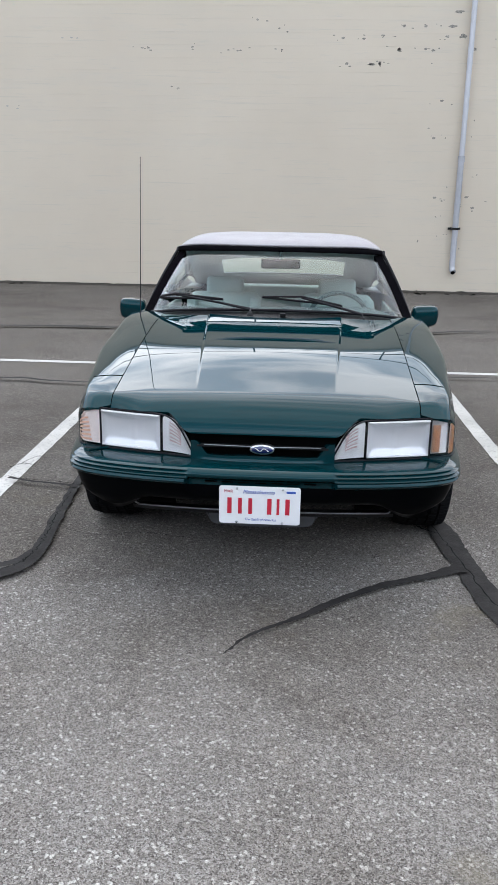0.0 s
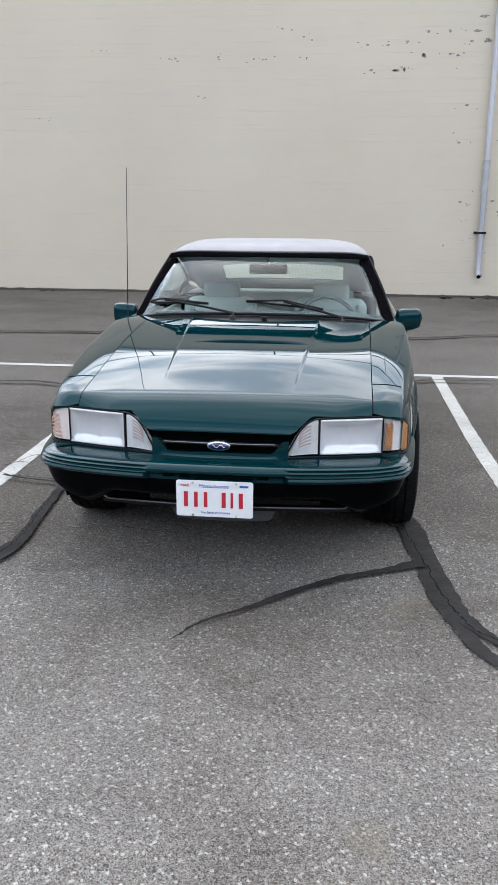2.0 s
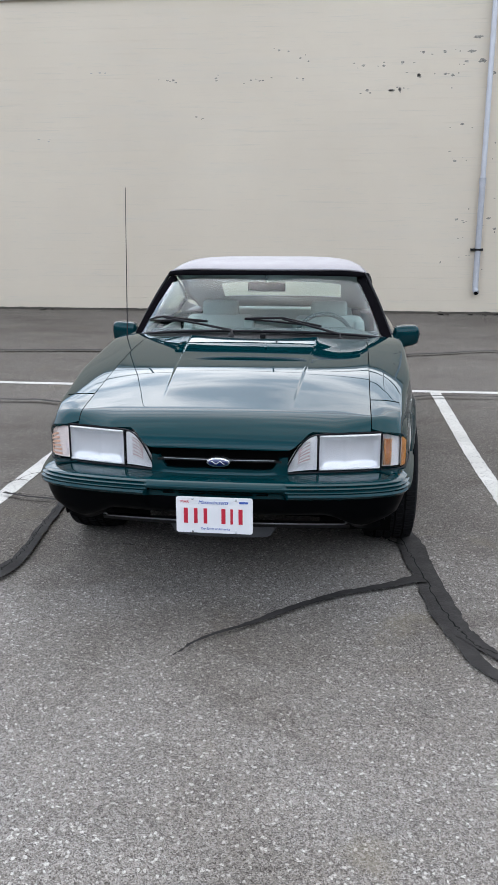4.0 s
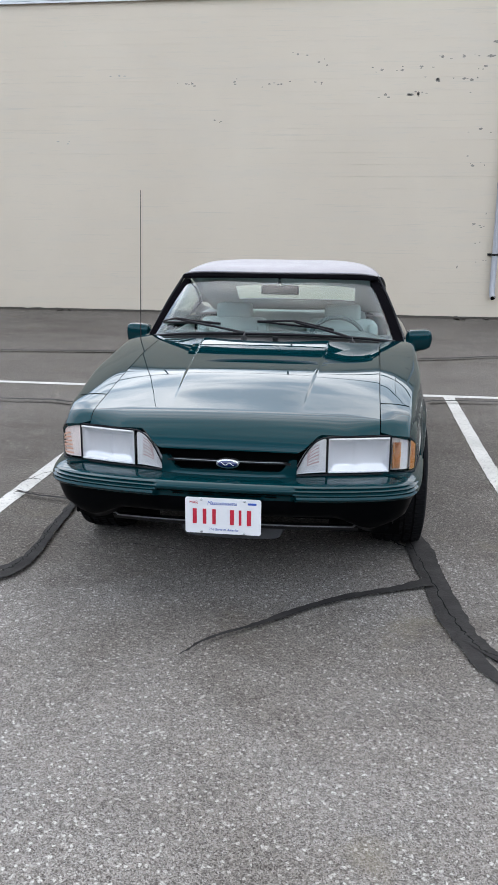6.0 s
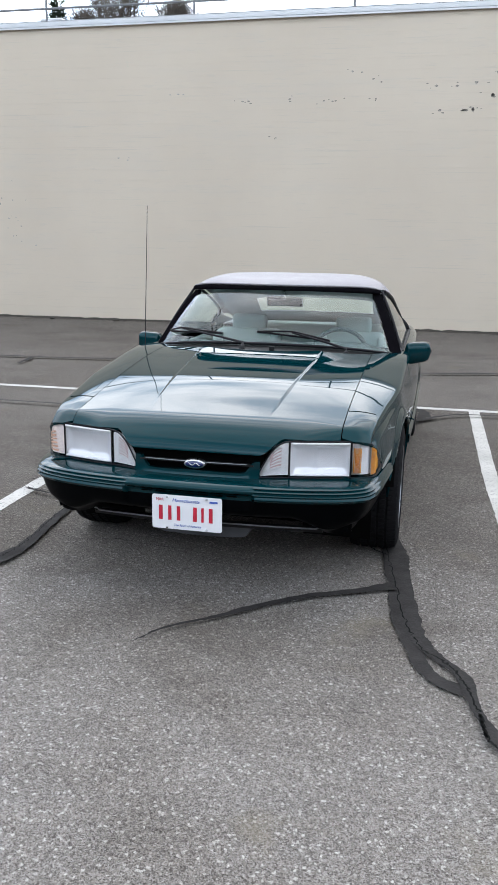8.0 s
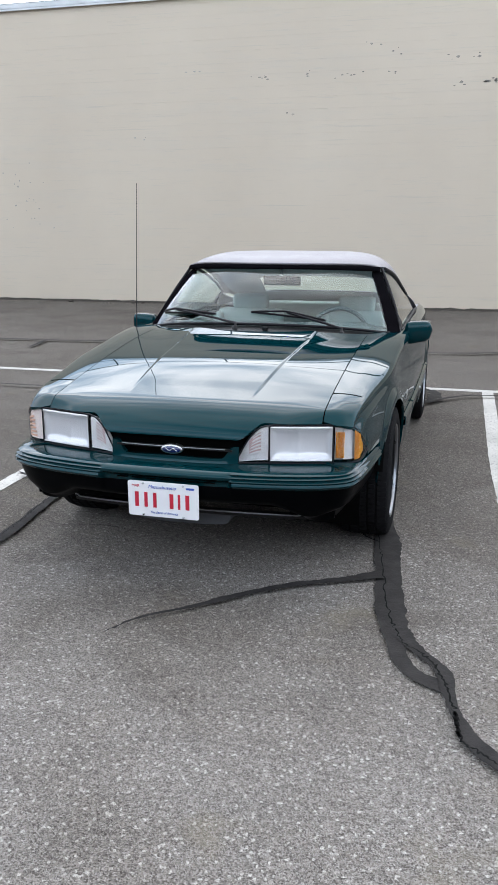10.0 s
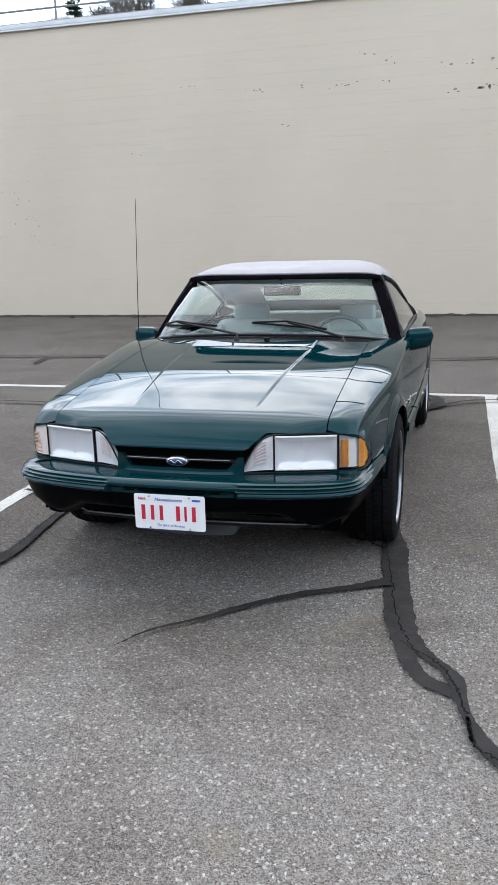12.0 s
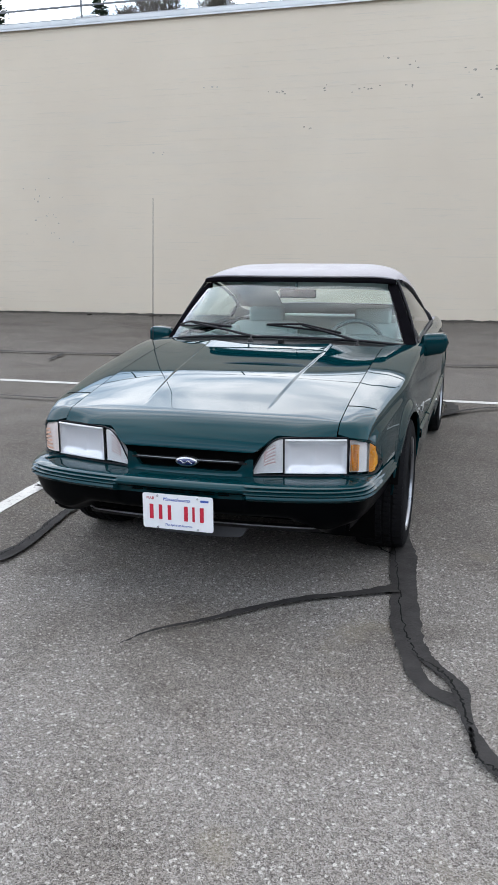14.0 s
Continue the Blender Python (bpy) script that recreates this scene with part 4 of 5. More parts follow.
def top_point(u, v):
    y = 1.955 + (3.12 - 1.955) * v
    w = table(y, TOP_EDGE)
    a = abs(u)
    zr = table(y, TOP_RIDGE)
    # flat crown and quick fall at the side
    ze = table(y, TOP_SIDE)
    z = ze + (zr - ze) * (1 - a ** (8.0 - 3.5 * v)) ** 0.75
    front_sweep = 0.105 * (a ** 2.3) * (1 - v)
    sag = -0.006 * math.sin(v * math.pi * 3) ** 2 * (1 - a * a)
    return (u * w, y + front_sweep, z + sag)


top_us = [math.copysign(abs(k) ** 0.75, k) if k else 0 for k in lin(-1, 1, 61)]
soft_top = part("soft_top", sheet(top_point, top_us, lin(0, 1, 40), flip=False), M_TOP, car, "white vinyl convertible top", solid=0.010)


def lining_point(u, v):
    p = Vector(top_point(u * 0.97, v))
    return (p.x, p.y + 0.01, p.z - 0.024)


part("headlining", sheet(lining_point, top_us, lin(0.02, 1, 20)), M_LINING, car, "grey cloth headlining")
part("top_seam", tube([Vector(top_point(u, 0.0)) + Vector((0, -0.004, 0.004)) for u in lin(-1, 1, 41)], 0.007, 8), M_TOP, soft_top)
# back curtain with its clear window


def back_point(u, v):
    a = Vector(top_point(u, 1.0))
    b = Vector((u * 0.70, 3.72 - 0.10 * abs(u) ** 3, 0.872))
    p = a.lerp(b, v)
    p.z += 0.02 * math.sin(math.pi * v)
    return p


def curtain_piece(u0, u1, v0, v1, nu, nv):
    return sheet(lambda u, v: back_point(u, v), lin(u0, u1, nu), lin(v0, v1, nv))


for u0, u1, v0, v1 in ((-1, -0.67, 0, 1), (0.67, 1, 0, 1), (-0.67, 0.67, 0, 0.39), (-0.67, 0.67, 0.76, 1)):
    part("back_curtain", curtain_piece(u0, u1, v0, v1, 12, 10), M_TOP, soft_top, solid=0.006)
for u0, u1, v0, v1 in ((-0.98, -0.67, 0, 1), (0.67, 0.98, 0, 1), (-0.67, 0.67, 0, 0.39), (-0.67, 0.67, 0.76, 1)):
    part("curtain_lining", sheet(lambda u, v: back_point(u, v) + Vector((0, -0.012, -0.010)), lin(u0, u1, 12), lin(v0, v1, 10)), M_LINING, soft_top, "grey inner lining")
rw = part("rear_window", curtain_piece(-0.67, 0.67, 0.39, 0.76, 20, 8), M_PLASTICWIN, car, "clear vinyl rear window")
rw.visible_shadow = False
for side in (1, -1):
    # white side of the top behind the door window
    def side_curtain(u, v):
        top = Vector(top_point(side, 0.96 + 0.04 * u))
        low = Vector((side * (half_w(3.1 + 0.6 * u) - 0.12), 3.10 + 0.57 * u, 0.868))
        p = top.lerp(low, v)
        p.x += side * 0.018 * math.sin(math.pi * v)
        return p

    part("top_side", sheet(side_curtain, lin(0, 1, 10), lin(0, 1, 10), flip=side > 0), M_TOP, soft_top, solid=0.006)

    def window(u, v):
        low = Vector((side * 0.768, 1.80 + 1.29 * u, 0.872 + 0.012 * u))
        hy = 2.085 + 0.985 * u
        high = Vector((side * (table(hy, TOP_EDGE) + 0.002), hy, table(hy, TOP_SIDE) - 0.012))
        p = low.lerp(high, v)
        p.x += side * 0.010 * math.sin(math.pi * v)
        return p

    glass = part("side_window", sheet(window, lin(0, 1, 8), lin(0, 1, 8), flip=side > 0), M_SIDEGLASS, car, "raised door window")
    glass.visible_shadow = False
    part("window_seal", tube([window(k / 14, 1.0) + Vector((side * 0.004, 0, 0.006)) for k in range(1, 15)], 0.011, 8), M_TRIM, car)
    part("belt_seal", tube([window(k / 14, 0.02) + Vector((side * 0.008, 0, 0)) for k in range(15)], 0.010, 8), M_TRIM, car)
    part("window_front_seal", tube([window(0.0, k / 8) for k in range(9)], 0.009, 8), M_TRIM, car)
    part("window_rear_seal", tube([window(1.0, k / 8) for k in range(9)], 0.014, 8), M_TRIM, car)

# ---- nose: lamps, grille, bumper ----
LAMP_PLAN = [(0.270, 0.012), (0.330, 0.026), (0.391, 0.042), (0.50, 0.066), (0.640, 0.104), (0.692, 0.118), (0.727, 0.136), (0.748, 0.168), (0.766, 0.238)]


def lamp_xy(s):
    """s runs 0 (inner end) to 8 (outer tip)."""
    i = min(int(s), 7)
    c = [Vector((x, y, 0)) for x, y in LAMP_PLAN]
    c = [2 * c[0] - c[1], *c, 2 * c[-1] - c[-2]]
    t = s - i
    a, b, d, e = c[i : i + 4]
    return 0.5 * (2 * b + (d - a) * t + (2 * a - 5 * b + 4 * d - e) * t * t + (3 * b - a - 3 * d + e) * t**3)


def lamp_top(s):
    return table(s, [(0, 0.560), (0.35, 0.602), (0.7, 0.640), (1.1, 0.670), (1.6, 0.690), (2.1, 0.698), (4, 0.700), (5, 0.699), (5.5, 0.696), (6, 0.688), (6.5, 0.677), (7, 0.663), (7.4, 0.645), (7.75, 0.620), (8, 0.590)])


def lamp_low(s):
    return table(s, [(0, 0.546), (4, 0.546), (6, 0.548), (7, 0.552), (7.6, 0.562), (8, 0.582)])


def lamp_face(side, s0, s1, back, lo=0.0, hi=1.0, n=18, m=8):
    def f(u, v):
        p = lamp_xy(u)
        q = lamp_xy(u + 0.02)
        d = (q - p).normalized()
        nrm = Vector((-d.y, d.x, 0)) * 1.0
        z = lamp_low(u) + (lamp_top(u) - lamp_low(u)) * (lo + (hi - lo) * v)
        p = p + nrm * back
        return (side * p.x, p.y, z)

    return sheet(f, lin(s0, s1, n), lin(0, 1, m), flip=side > 0)


def optic(side, s0, s1, back, teeth, lo, hi, material_name=""):
    """Moulded prism ribs behind a lens: a sheet folded in small steps."""
    vs = []
    for k in range(teeth):
        vs += [(k / teeth, 0.0), ((k + 0.85) / teeth, 1.0)]

    def f(u, v):
        h, fold = vs[v]
        p = lamp_xy(u)
        d = (lamp_xy(u + 0.02) - p).normalized()
        p = p + Vector((-d.y, d.x, 0)) * (back + 0.007 * fold)
        return (side * p.x, p.y, lamp_low(u) + (lamp_top(u) - lamp_low(u)) * (lo + (hi - lo) * h))

    return sheet(f, lin(s0, s1, 14), range(len(vs)), flip=side > 0)


def flutes(side, s0, s1, n, outboard, low, high):
    """A row of steep upright wedges behind a lens: their outboard faces, or their inboard faces."""
    bm = bmesh.new()
    for k in range(n):
        s = s0 + (s1 - s0) * (k + 0.5) / n
        p = lamp_xy(s)
        h = max(0.0028, 0.5 * abs(lamp_xy(s0).x - lamp_xy(s1).x) / n)
        e = h if outboard else -h
        z0, z1 = lamp_low(s) + low, lamp_top(s) - high
        y0, y1 = p.y + 0.004, p.y + 0.004 + h * math.tan(radians(76))
        bm.faces.new([bm.verts.new((side * x, y, z)) for x, y, z in ((p.x, y0, z0), (p.x + e, y1, z0), (p.x + e, y1, z1), (p.x, y0, z1))])
    return bm


def frame_bar(side, pts, r):
    return tube([(side * x, y, z) for x, y, z in pts], r, 8)


for side in (1, -1):
    unit = part("headlamp", lamp_face(side, 0.0, 7.95, 0.080, n=40), M_VOID, car, "headlamp cluster with clear lenses and an amber corner")
    # surround
    loop = []
    for k in range(41):
        s = 8 * k / 40
        p = lamp_xy(s)
        loop.append((p.x - 0.004 * (s > 5), p.y + 0.008, lamp_top(s) + 0.001))
    part("lamp_seal", frame_bar(side, loop, 0.0032), M_TRIM, unit, "black rubber surround")
    loop = [(lamp_xy(8 * k / 40).x, lamp_xy(8 * k / 40).y + 0.006, lamp_low(8 * k / 40) - 0.003) for k in range(41)]
    part("lamp_seal", frame_bar(side, loop, 0.0045), M_TRIM, unit, "black rubber surround")
    for s, thick in ((2.05, 0.0022), (4.05, 0.0034)):
        p = lamp_xy(s)
        part("divider", frame_bar(side, [(p.x, p.y + 0.002, lamp_low(s)), (p.x, p.y + 0.002, lamp_top(s))], thick), M_TRIM, unit, "black gap between the lenses")
    # inner lamp: ribbed liner
    part("inner_sheet", lamp_face(side, 0.10, 2.02, 0.030, 0.04, 0.95, 16, 8), M_LINER, unit)
    part("lens_rib", optic(side, 0.12, 2.01, 0.012, 13, 0.05, 0.94), M_LINER, unit, smooth=False)
    part("rose_core", lamp_face(side, 0.80, 1.62, 0.013, 0.30, 0.86, 8, 4), M_PINK, unit, "brownish rose bulb cover seen through the ribs")
    for k in range(6):
        part("rose_rib", lamp_face(side, 0.78 + 0.05 * k, 1.64, 0.008, 0.30 + 0.10 * k, 0.345 + 0.10 * k, 8, 2), M_LINER, unit, "clear moulded rib", solid=0.002)
    part("inner_lens", lamp_face(side, 0.06, 2.02, 0.0, 0.02, 0.97, 16, 8), M_LENS, unit, "clear ribbed parking lamp lens")
    # main lamp: bowl with a bright centre
    def bowl(u, v):
        s = 2.08 + 1.93 * u
        p = lamp_xy(s)
        du, dv = (u - 0.5) * 2, (v - 0.5) * 2
        lobe = max(0.0, 1 - ((abs(du) - 0.42) / 0.52) ** 2)
        dish = 0.010 + 0.016 * lobe * (1 - 0.85 * dv * dv) + 0.005 * math.exp(-((du / 0.16) ** 2) - ((dv - 0.15) / 0.4) ** 2)
        depth = 0.008 + dish * smooth01(0.0, 0.42, 1 - abs(dv)) * smooth01(0.0, 0.22, 1 - abs(du))
        z = lamp_low(s) + (lamp_top(s) - lamp_low(s)) * (0.03 + 0.94 * v)
        return (side * p.x, p.y + depth, z)

    part("reflector", sheet(bowl, lin(0, 1, 33), lin(0, 1, 21), flip=side > 0), M_CHROME, unit, "silvered reflector with two shallow lobes")
    c = lamp_xy(3.05)
    part("bulb_shield", lathe([(0.0, 0.0), (0.007, 0.002), (0.009, 0.010), (0.008, 0.02)], (side * c.x, c.y + 0.040, 0.652), "y", 20), M_LINER, unit)
    part("main_lens", lamp_face(side, 2.08, 4.02, 0.0, 0.02, 0.98, 14, 6), M_LENS, unit, "clear rectangular headlamp lens")
    for h in (0.055, 0.945):
        pts = [(lamp_xy(2.12 + 1.88 * j / 8).x, lamp_xy(2.12 + 1.88 * j / 8).y + 0.004, 0.547 + 0.152 * h) for j in range(9)]
        part("lens_edge", frame_bar(side, pts, 0.0045), M_LINER, unit)
    # corner lamp: pale middle with amber ends
    part("corner_liner", lamp_face(side, 4.16, 7.8, 0.024, 0.05, 0.95, 22, 8), M_LINER, unit)
    if side > 0:
        # the bulb's amber reflection, put into the colour of the outboard faces
        for s0, s1, n, low, high in ((4.14, 4.85, 8, 0.018, 0.028), (5.95, 6.85, 9, 0.008, 0.010)):
            part("amber_flute", flutes(side, s0, s1, n, True, low, high), M_AMBER, unit, "amber flute face carrying the bulb's reflection", smooth=False)
            part("clear_flute", flutes(side, s0, s1, n, False, low, high), M_PALE, unit, smooth=False)
    else:
        # this lamp coloured pale, since its amber reflection is turned outboard
        part("clear_flute", optic(side, 4.14, 6.9, 0.010, 14, 0.06, 0.94), M_PALE, unit, smooth=False)
        for k in range(6):
            part("dyed_rib", lamp_face(side, 4.9 + 0.06 * k, 7.5, 0.007, 0.12 + 0.115 * k, 0.17 + 0.115 * k, 14, 2), M_PEACH, unit, "peach-coloured rib", solid=0.002)
    part("amber_reflector", lamp_face(side, 6.9, 7.8, 0.012, 0.06, 0.94, 14, 6), M_AMBER if side > 0 else M_PINK, unit, "amber side reflector")
    if side > 0:
        part("lens_rib", optic(side, 4.88, 5.93, 0.012, 14, 0.08, 0.92), M_LINER, unit, smooth=False)
    part("corner_lens", lamp_face(side, 4.12, 7.95, 0.0, 0.02, 0.98, 24, 8), M_LENS, unit, "clear wraparound corner lens")

# grille opening and its green surround
bm = bmesh.new()
box(bm, -0.284, 0.284, 0.055, 0.10, 0.545, 0.668)
part("grille_cavity", bm, M_VOID, car, "black open grille", smooth=False)


def grille_frame(side):
    """Green nose panel beside and below the grille, flaring up at the ends."""
    def f(u, v):
        x = 0.275 * u
        edge = 0.563 + 0.050 * smooth01(0.205, 0.256, x) - 0.004 * smooth01(0, 0.16, x)
        z = 0.528 + (edge - 0.528) * v
        y = -0.022 + 0.030 * u ** 3 + 0.012 * math.sin(v * math.pi / 2)
        return (side * x, y, z)

    return sheet(f, lin(0, 1, 30), lin(0, 1, 8), flip=side < 0)


for side in (1, -1):
    part("nose_panel", grille_frame(side), M_PAINT, car, solid=0.02)
part("grille_bar", tube([(x, 0.004 - 0.012 * (1 - (x / 0.26) ** 2), 0.599) for x in lin(-0.222, 0.222, 21)], 0.0022, 8), M_DULL, car, "thin bright grille bar")
part("grille_bar", boxes((-0.25, 0.25, 0.008, 0.03, 0.588, 0.596)), M_BLACK, car, "black bar across the grille", smooth=False)


def oval(w, h, y0, y1, z, material, label, owner):
    bm = bmesh.new()
    n = 40
    rings = []
    for s, y in ((1.0, y1), (1.0, y0 + 0.002), (0.94, y0), (0.0, y0 - 0.001)):
        rings.append([bm.verts.new((s * w * math.cos(2 * math.pi * k / n), y, z + s * h * math.sin(2 * math.pi * k / n))) for k in range(n)])
    for r0, r1 in zip(rings, rings[1:]):
        for k in range(n):
            bm.faces.new((r0[k], r0[(k + 1) % n], r1[(k + 1) % n], r1[k]))
    bmesh.ops.remove_doubles(bm, verts=bm.verts, dist=1e-5)
    bmesh.ops.recalc_face_normals(bm, faces=bm.faces)
    return part("emblem" if owner is car else "emblem_face", bm, material, owner, label)


emblem = oval(0.047, 0.0195, -0.016, 0.012, 0.590, M_STEEL, "bright-rimmed oval emblem", car)
oval(0.0395, 0.0140, -0.019, -0.012, 0.590, M_BADGE, "dark blue enamel oval", emblem)
part("emblem_mark", tube([(x, -0.0205, 0.590 + 0.005 * math.sin(x * 190)) for x in lin(-0.026, 0.026, 25)], 0.0022, 6), M_STEEL, emblem, "pale scroll on the emblem")

BUMPER_PLAN = [(0.0, -0.132), (0.2, -0.128), (0.4, -0.108), (0.54, -0.082), (0.64, -0.052), (0.715, -0.010), (0.752, 0.040), (0.772, 0.12), (0.790, 0.26), (0.808, 0.455)]
plan_pts = curve_through([(x, y, 0) for x, y in BUMPER_PLAN], 61)


def plan_at(u):
    """u from -1 to 1: point and outward normal."""
    k = abs(u) * 60
    i = min(int(k), 59)
    p = plan_pts[i].lerp(plan_pts[i + 1], k - i)
    d = (plan_pts[i + 1] - plan_pts[i]).normalized()
    n = Vector((d.y, -d.x, 0))
    s = 1 if u >= 0 else -1
    return Vector((s * p.x, p.y, 0)), Vector((s * n.x, n.y, 0))


# depth behind the outermost line, height
BUMPER_SIDE = [(-0.215, 0.540), (-0.060, 0.540), (-0.030, 0.536), (-0.016, 0.530), (-0.022, 0.526), (-0.020, 0.523), (-0.006, 0.518), (-0.010, 0.513), (-0.010, 0.510), (0.0, 0.504), (-0.005, 0.497), (-0.004, 0.494), (0.001, 0.488), (-0.006, 0.478), (-0.020, 0.470), (-0.028, 0.43), (-0.040, 0.39), (-0.056, 0.352), (-0.080, 0.340), (-0.14, 0.330), (-0.20, 0.318), (-0.262, 0.306)]
BUMPER_MID = [(-0.215, 0.540), (-0.060, 0.540), (-0.030, 0.536), (-0.016, 0.530), (-0.010, 0.526), (-0.006, 0.523), (-0.004, 0.518), (-0.004, 0.513), (-0.006, 0.508), (-0.014, 0.503), (-0.026, 0.497), (-0.034, 0.492), (-0.037, 0.486), (-0.038, 0.478), (-0.038, 0.470), (-0.030, 0.43), (-0.040, 0.39), (-0.056, 0.352), (-0.080, 0.340), (-0.14, 0.330), (-0.20, 0.318), (-0.262, 0.306)]


def bumper_point(u, j):
    p, n = plan_at(u)
    k = smooth01(0.262, 0.285, abs(p.x))
    d = BUMPER_MID[j][0] * (1 - k) + BUMPER_SIDE[j][0] * k
    z = BUMPER_MID[j][1] * (1 - k) + BUMPER_SIDE[j][1] * k
    if z < 0.43:
        lift = 1 - smooth01(0.42, 0.60, abs(p.x))
        z += lift * 0.6 * (0.43 - z)
    rise = 0.012 * smooth01(0.55, 1.0, abs(u))
    corner = smooth01(0.45, 0.70, abs(p.x))
    if j >= len(BUMPER_SIDE) - 4:
        d = d * (1 - corner) - 0.085 * corner
    q = p + n * d
    tuck = smooth01(0.55, 0.74, abs(p.x)) * (0.10 * max(0, 0.47 - z))
    q -= n * tuck
    return (q.x, q.y, z + rise * (z > 0.46) + 0.02 * smooth01(0.6, 0.75, abs(p.x)) * (z < 0.36))


bump_us = sorted(set(round(v, 4) for v in lin(-1, 1, 161)) | set(round(s * v, 4) for s in (1, -1) for v in lin(0.1313, 0.1713, 9)))
bumper = part("front_bumper", sheet(bumper_point, bump_us, range(15), flip=True), M_PAINT, car, "green bumper cover with moulded ridges", solid=0.012)
# same green cover carried on below, coloured near-black for the shade there
part("lower_bumper", sheet(bumper_point, bump_us, range(14, len(BUMPER_SIDE)), flip=True), M_SHADED, bumper, "green bumper's lower face, its shade coloured near-black", solid=0.010)
# lower lip and air dam, set back under the face
part("lower_lip", sheet(lambda u, v: (0.53 * u, 0.086 + 0.065 * abs(u) ** 2.5 + (0.0, 0.010, 0.012, 0.10)[v], (0.306, 0.300, 0.288, 0.280)[v] - 0.012 * abs(u) ** 3), lin(-1, 1, 41), range(4)), M_BLACK, bumper, "black lower intake lip", solid=0.006)
part("lip_edge", tube([(0.525 * u, 0.084 + 0.065 * abs(u) ** 2.5 - 0.012 * smooth01(0.975, 1.0, abs(u)), 0.3035 - 0.012 * abs(u) ** 3 + 0.014 * smooth01(0.96, 1.0, abs(u))) for u in lin(-1, 1, 121)], 0.0036, 8), M_DULL, bumper, "thin bright edge of the lower lip")
part("air_dam", sheet(lambda u, v: (0.25 * u * (1 - 0.12 * v), 0.100 + 0.03 * u * u - 0.02 * v, 0.288 - 0.050 * v * (1 - u ** 24)), lin(-1, 1, 61), lin(0, 1, 5)), M_DAM, bumper, "dark grey plastic air dam", solid=0.006)
# raised letter blocks on the bumper, left as plain bars
for k in range(7):
    x = -0.185 + 0.0615 * k
    part("letter_bar", boxes((x - 0.023, x + 0.023, -0.1010, -0.085, 0.494, 0.497), (x - 0.023, x + 0.023, -0.1000, -0.085, 0.484, 0.487)), M_SHADED, bumper, smooth=False, bevel=0.001)

# number plate
plate_bm = bmesh.new()
corner = []
for cx_, cz_, a0 in ((0.1405, 0.472, 0), (-0.1405, 0.472, 90), (-0.1405, 0.344, 180), (0.1405, 0.344, 270)):
    corner += [(cx_ + 0.010 * math.cos(radians(a0 + 15 * k)), cz_ + 0.010 * math.sin(radians(a0 + 15 * k))) for k in range(7)]
pf = [plate_bm.verts.new((x, -0.1270, z)) for x, z in corner]
pb = [plate_bm.verts.new((x, -0.1240, z)) for x, z in corner]
plate_bm.faces.new(pf)
plate_bm.faces.new(pb[::-1])
for k in range(len(corner)):
    plate_bm.faces.new((pf[k], pb[k], pb[(k + 1) % len(corner)], pf[(k + 1) % len(corner)]))
bmesh.ops.recalc_face_normals(plate_bm, faces=plate_bm.faces)
plate = part("licence_plate", plate_bm, M_PLATE, car, "white number plate with red and blue print", smooth=False, bevel=0.0012)
plate.location = (0, 0, 0)
PF = -0.1280


def word(text, x, z, size, material, slant):
    """Printed word on the plate, as a thin mesh."""
    c = bpy.data.curves.new("print", "FONT")
    c.body, c.size, c.align_x, c.extrude, c.shear, c.resolution_u = text, size, "CENTER", 0.0006, slant, 3
    ob = bpy.data.objects.new("print", c)
    scene.collection.objects.link(ob)
    me = bpy.data.meshes.new_from_object(ob.evaluated_get(bpy.context.evaluated_depsgraph_get()))
    bpy.data.objects.remove(ob)
    bm = bmesh.new()
    bm.from_mesh(me)
    bpy.data.meshes.remove(me)
    bm.transform(Matrix.Translation((x, PF, z)) @ Matrix.Rotation(radians(90), 4, "X"))
    return part("printed_word", bm, material, plate, "printed word " + text, smooth=False)


red = [(-0.120, 0.016), (-0.080, 0.014), (-0.042, 0.014), (0.028, 0.016), (0.063, 0.010), (0.095, 0.016)]
for x, w in red:
    part("print_bar", boxes((x, x + w, PF - 0.0008, PF + 0.0012, 0.374, 0.436)), M_RED, plate, "dark red bar", smooth=False)
word("Massachusetts", -0.004, 0.4545, 0.0205, M_BLUE, 0.28)
word("The Spirit of America", 0.002, 0.3485, 0.0135, M_BLUE, 0.28)
word("MAR", -0.116, 0.4560, 0.0165, M_RED, 0.0)
part("print_bar", boxes((0.098, 0.132, PF - 0.0008, PF + 0.0012, 0.459, 0.467)), M_BLUE, plate, "small blue bar", smooth=False)
for x in (-0.085, 0.085):
    for z in (0.473, 0.341):
        part("plate_screw", lathe([(0.0, -0.0030), (0.004, -0.0026), (0.0048, -0.0005), (0.0048, 0.002)], (x, PF, z), "y", 14), M_STEEL, plate)
part("plate_bracket", boxes((-0.13, 0.13, -0.1240, -0.085, 0.36, 0.46)), M_BLACK, car, smooth=False)

# ---- wheels ----


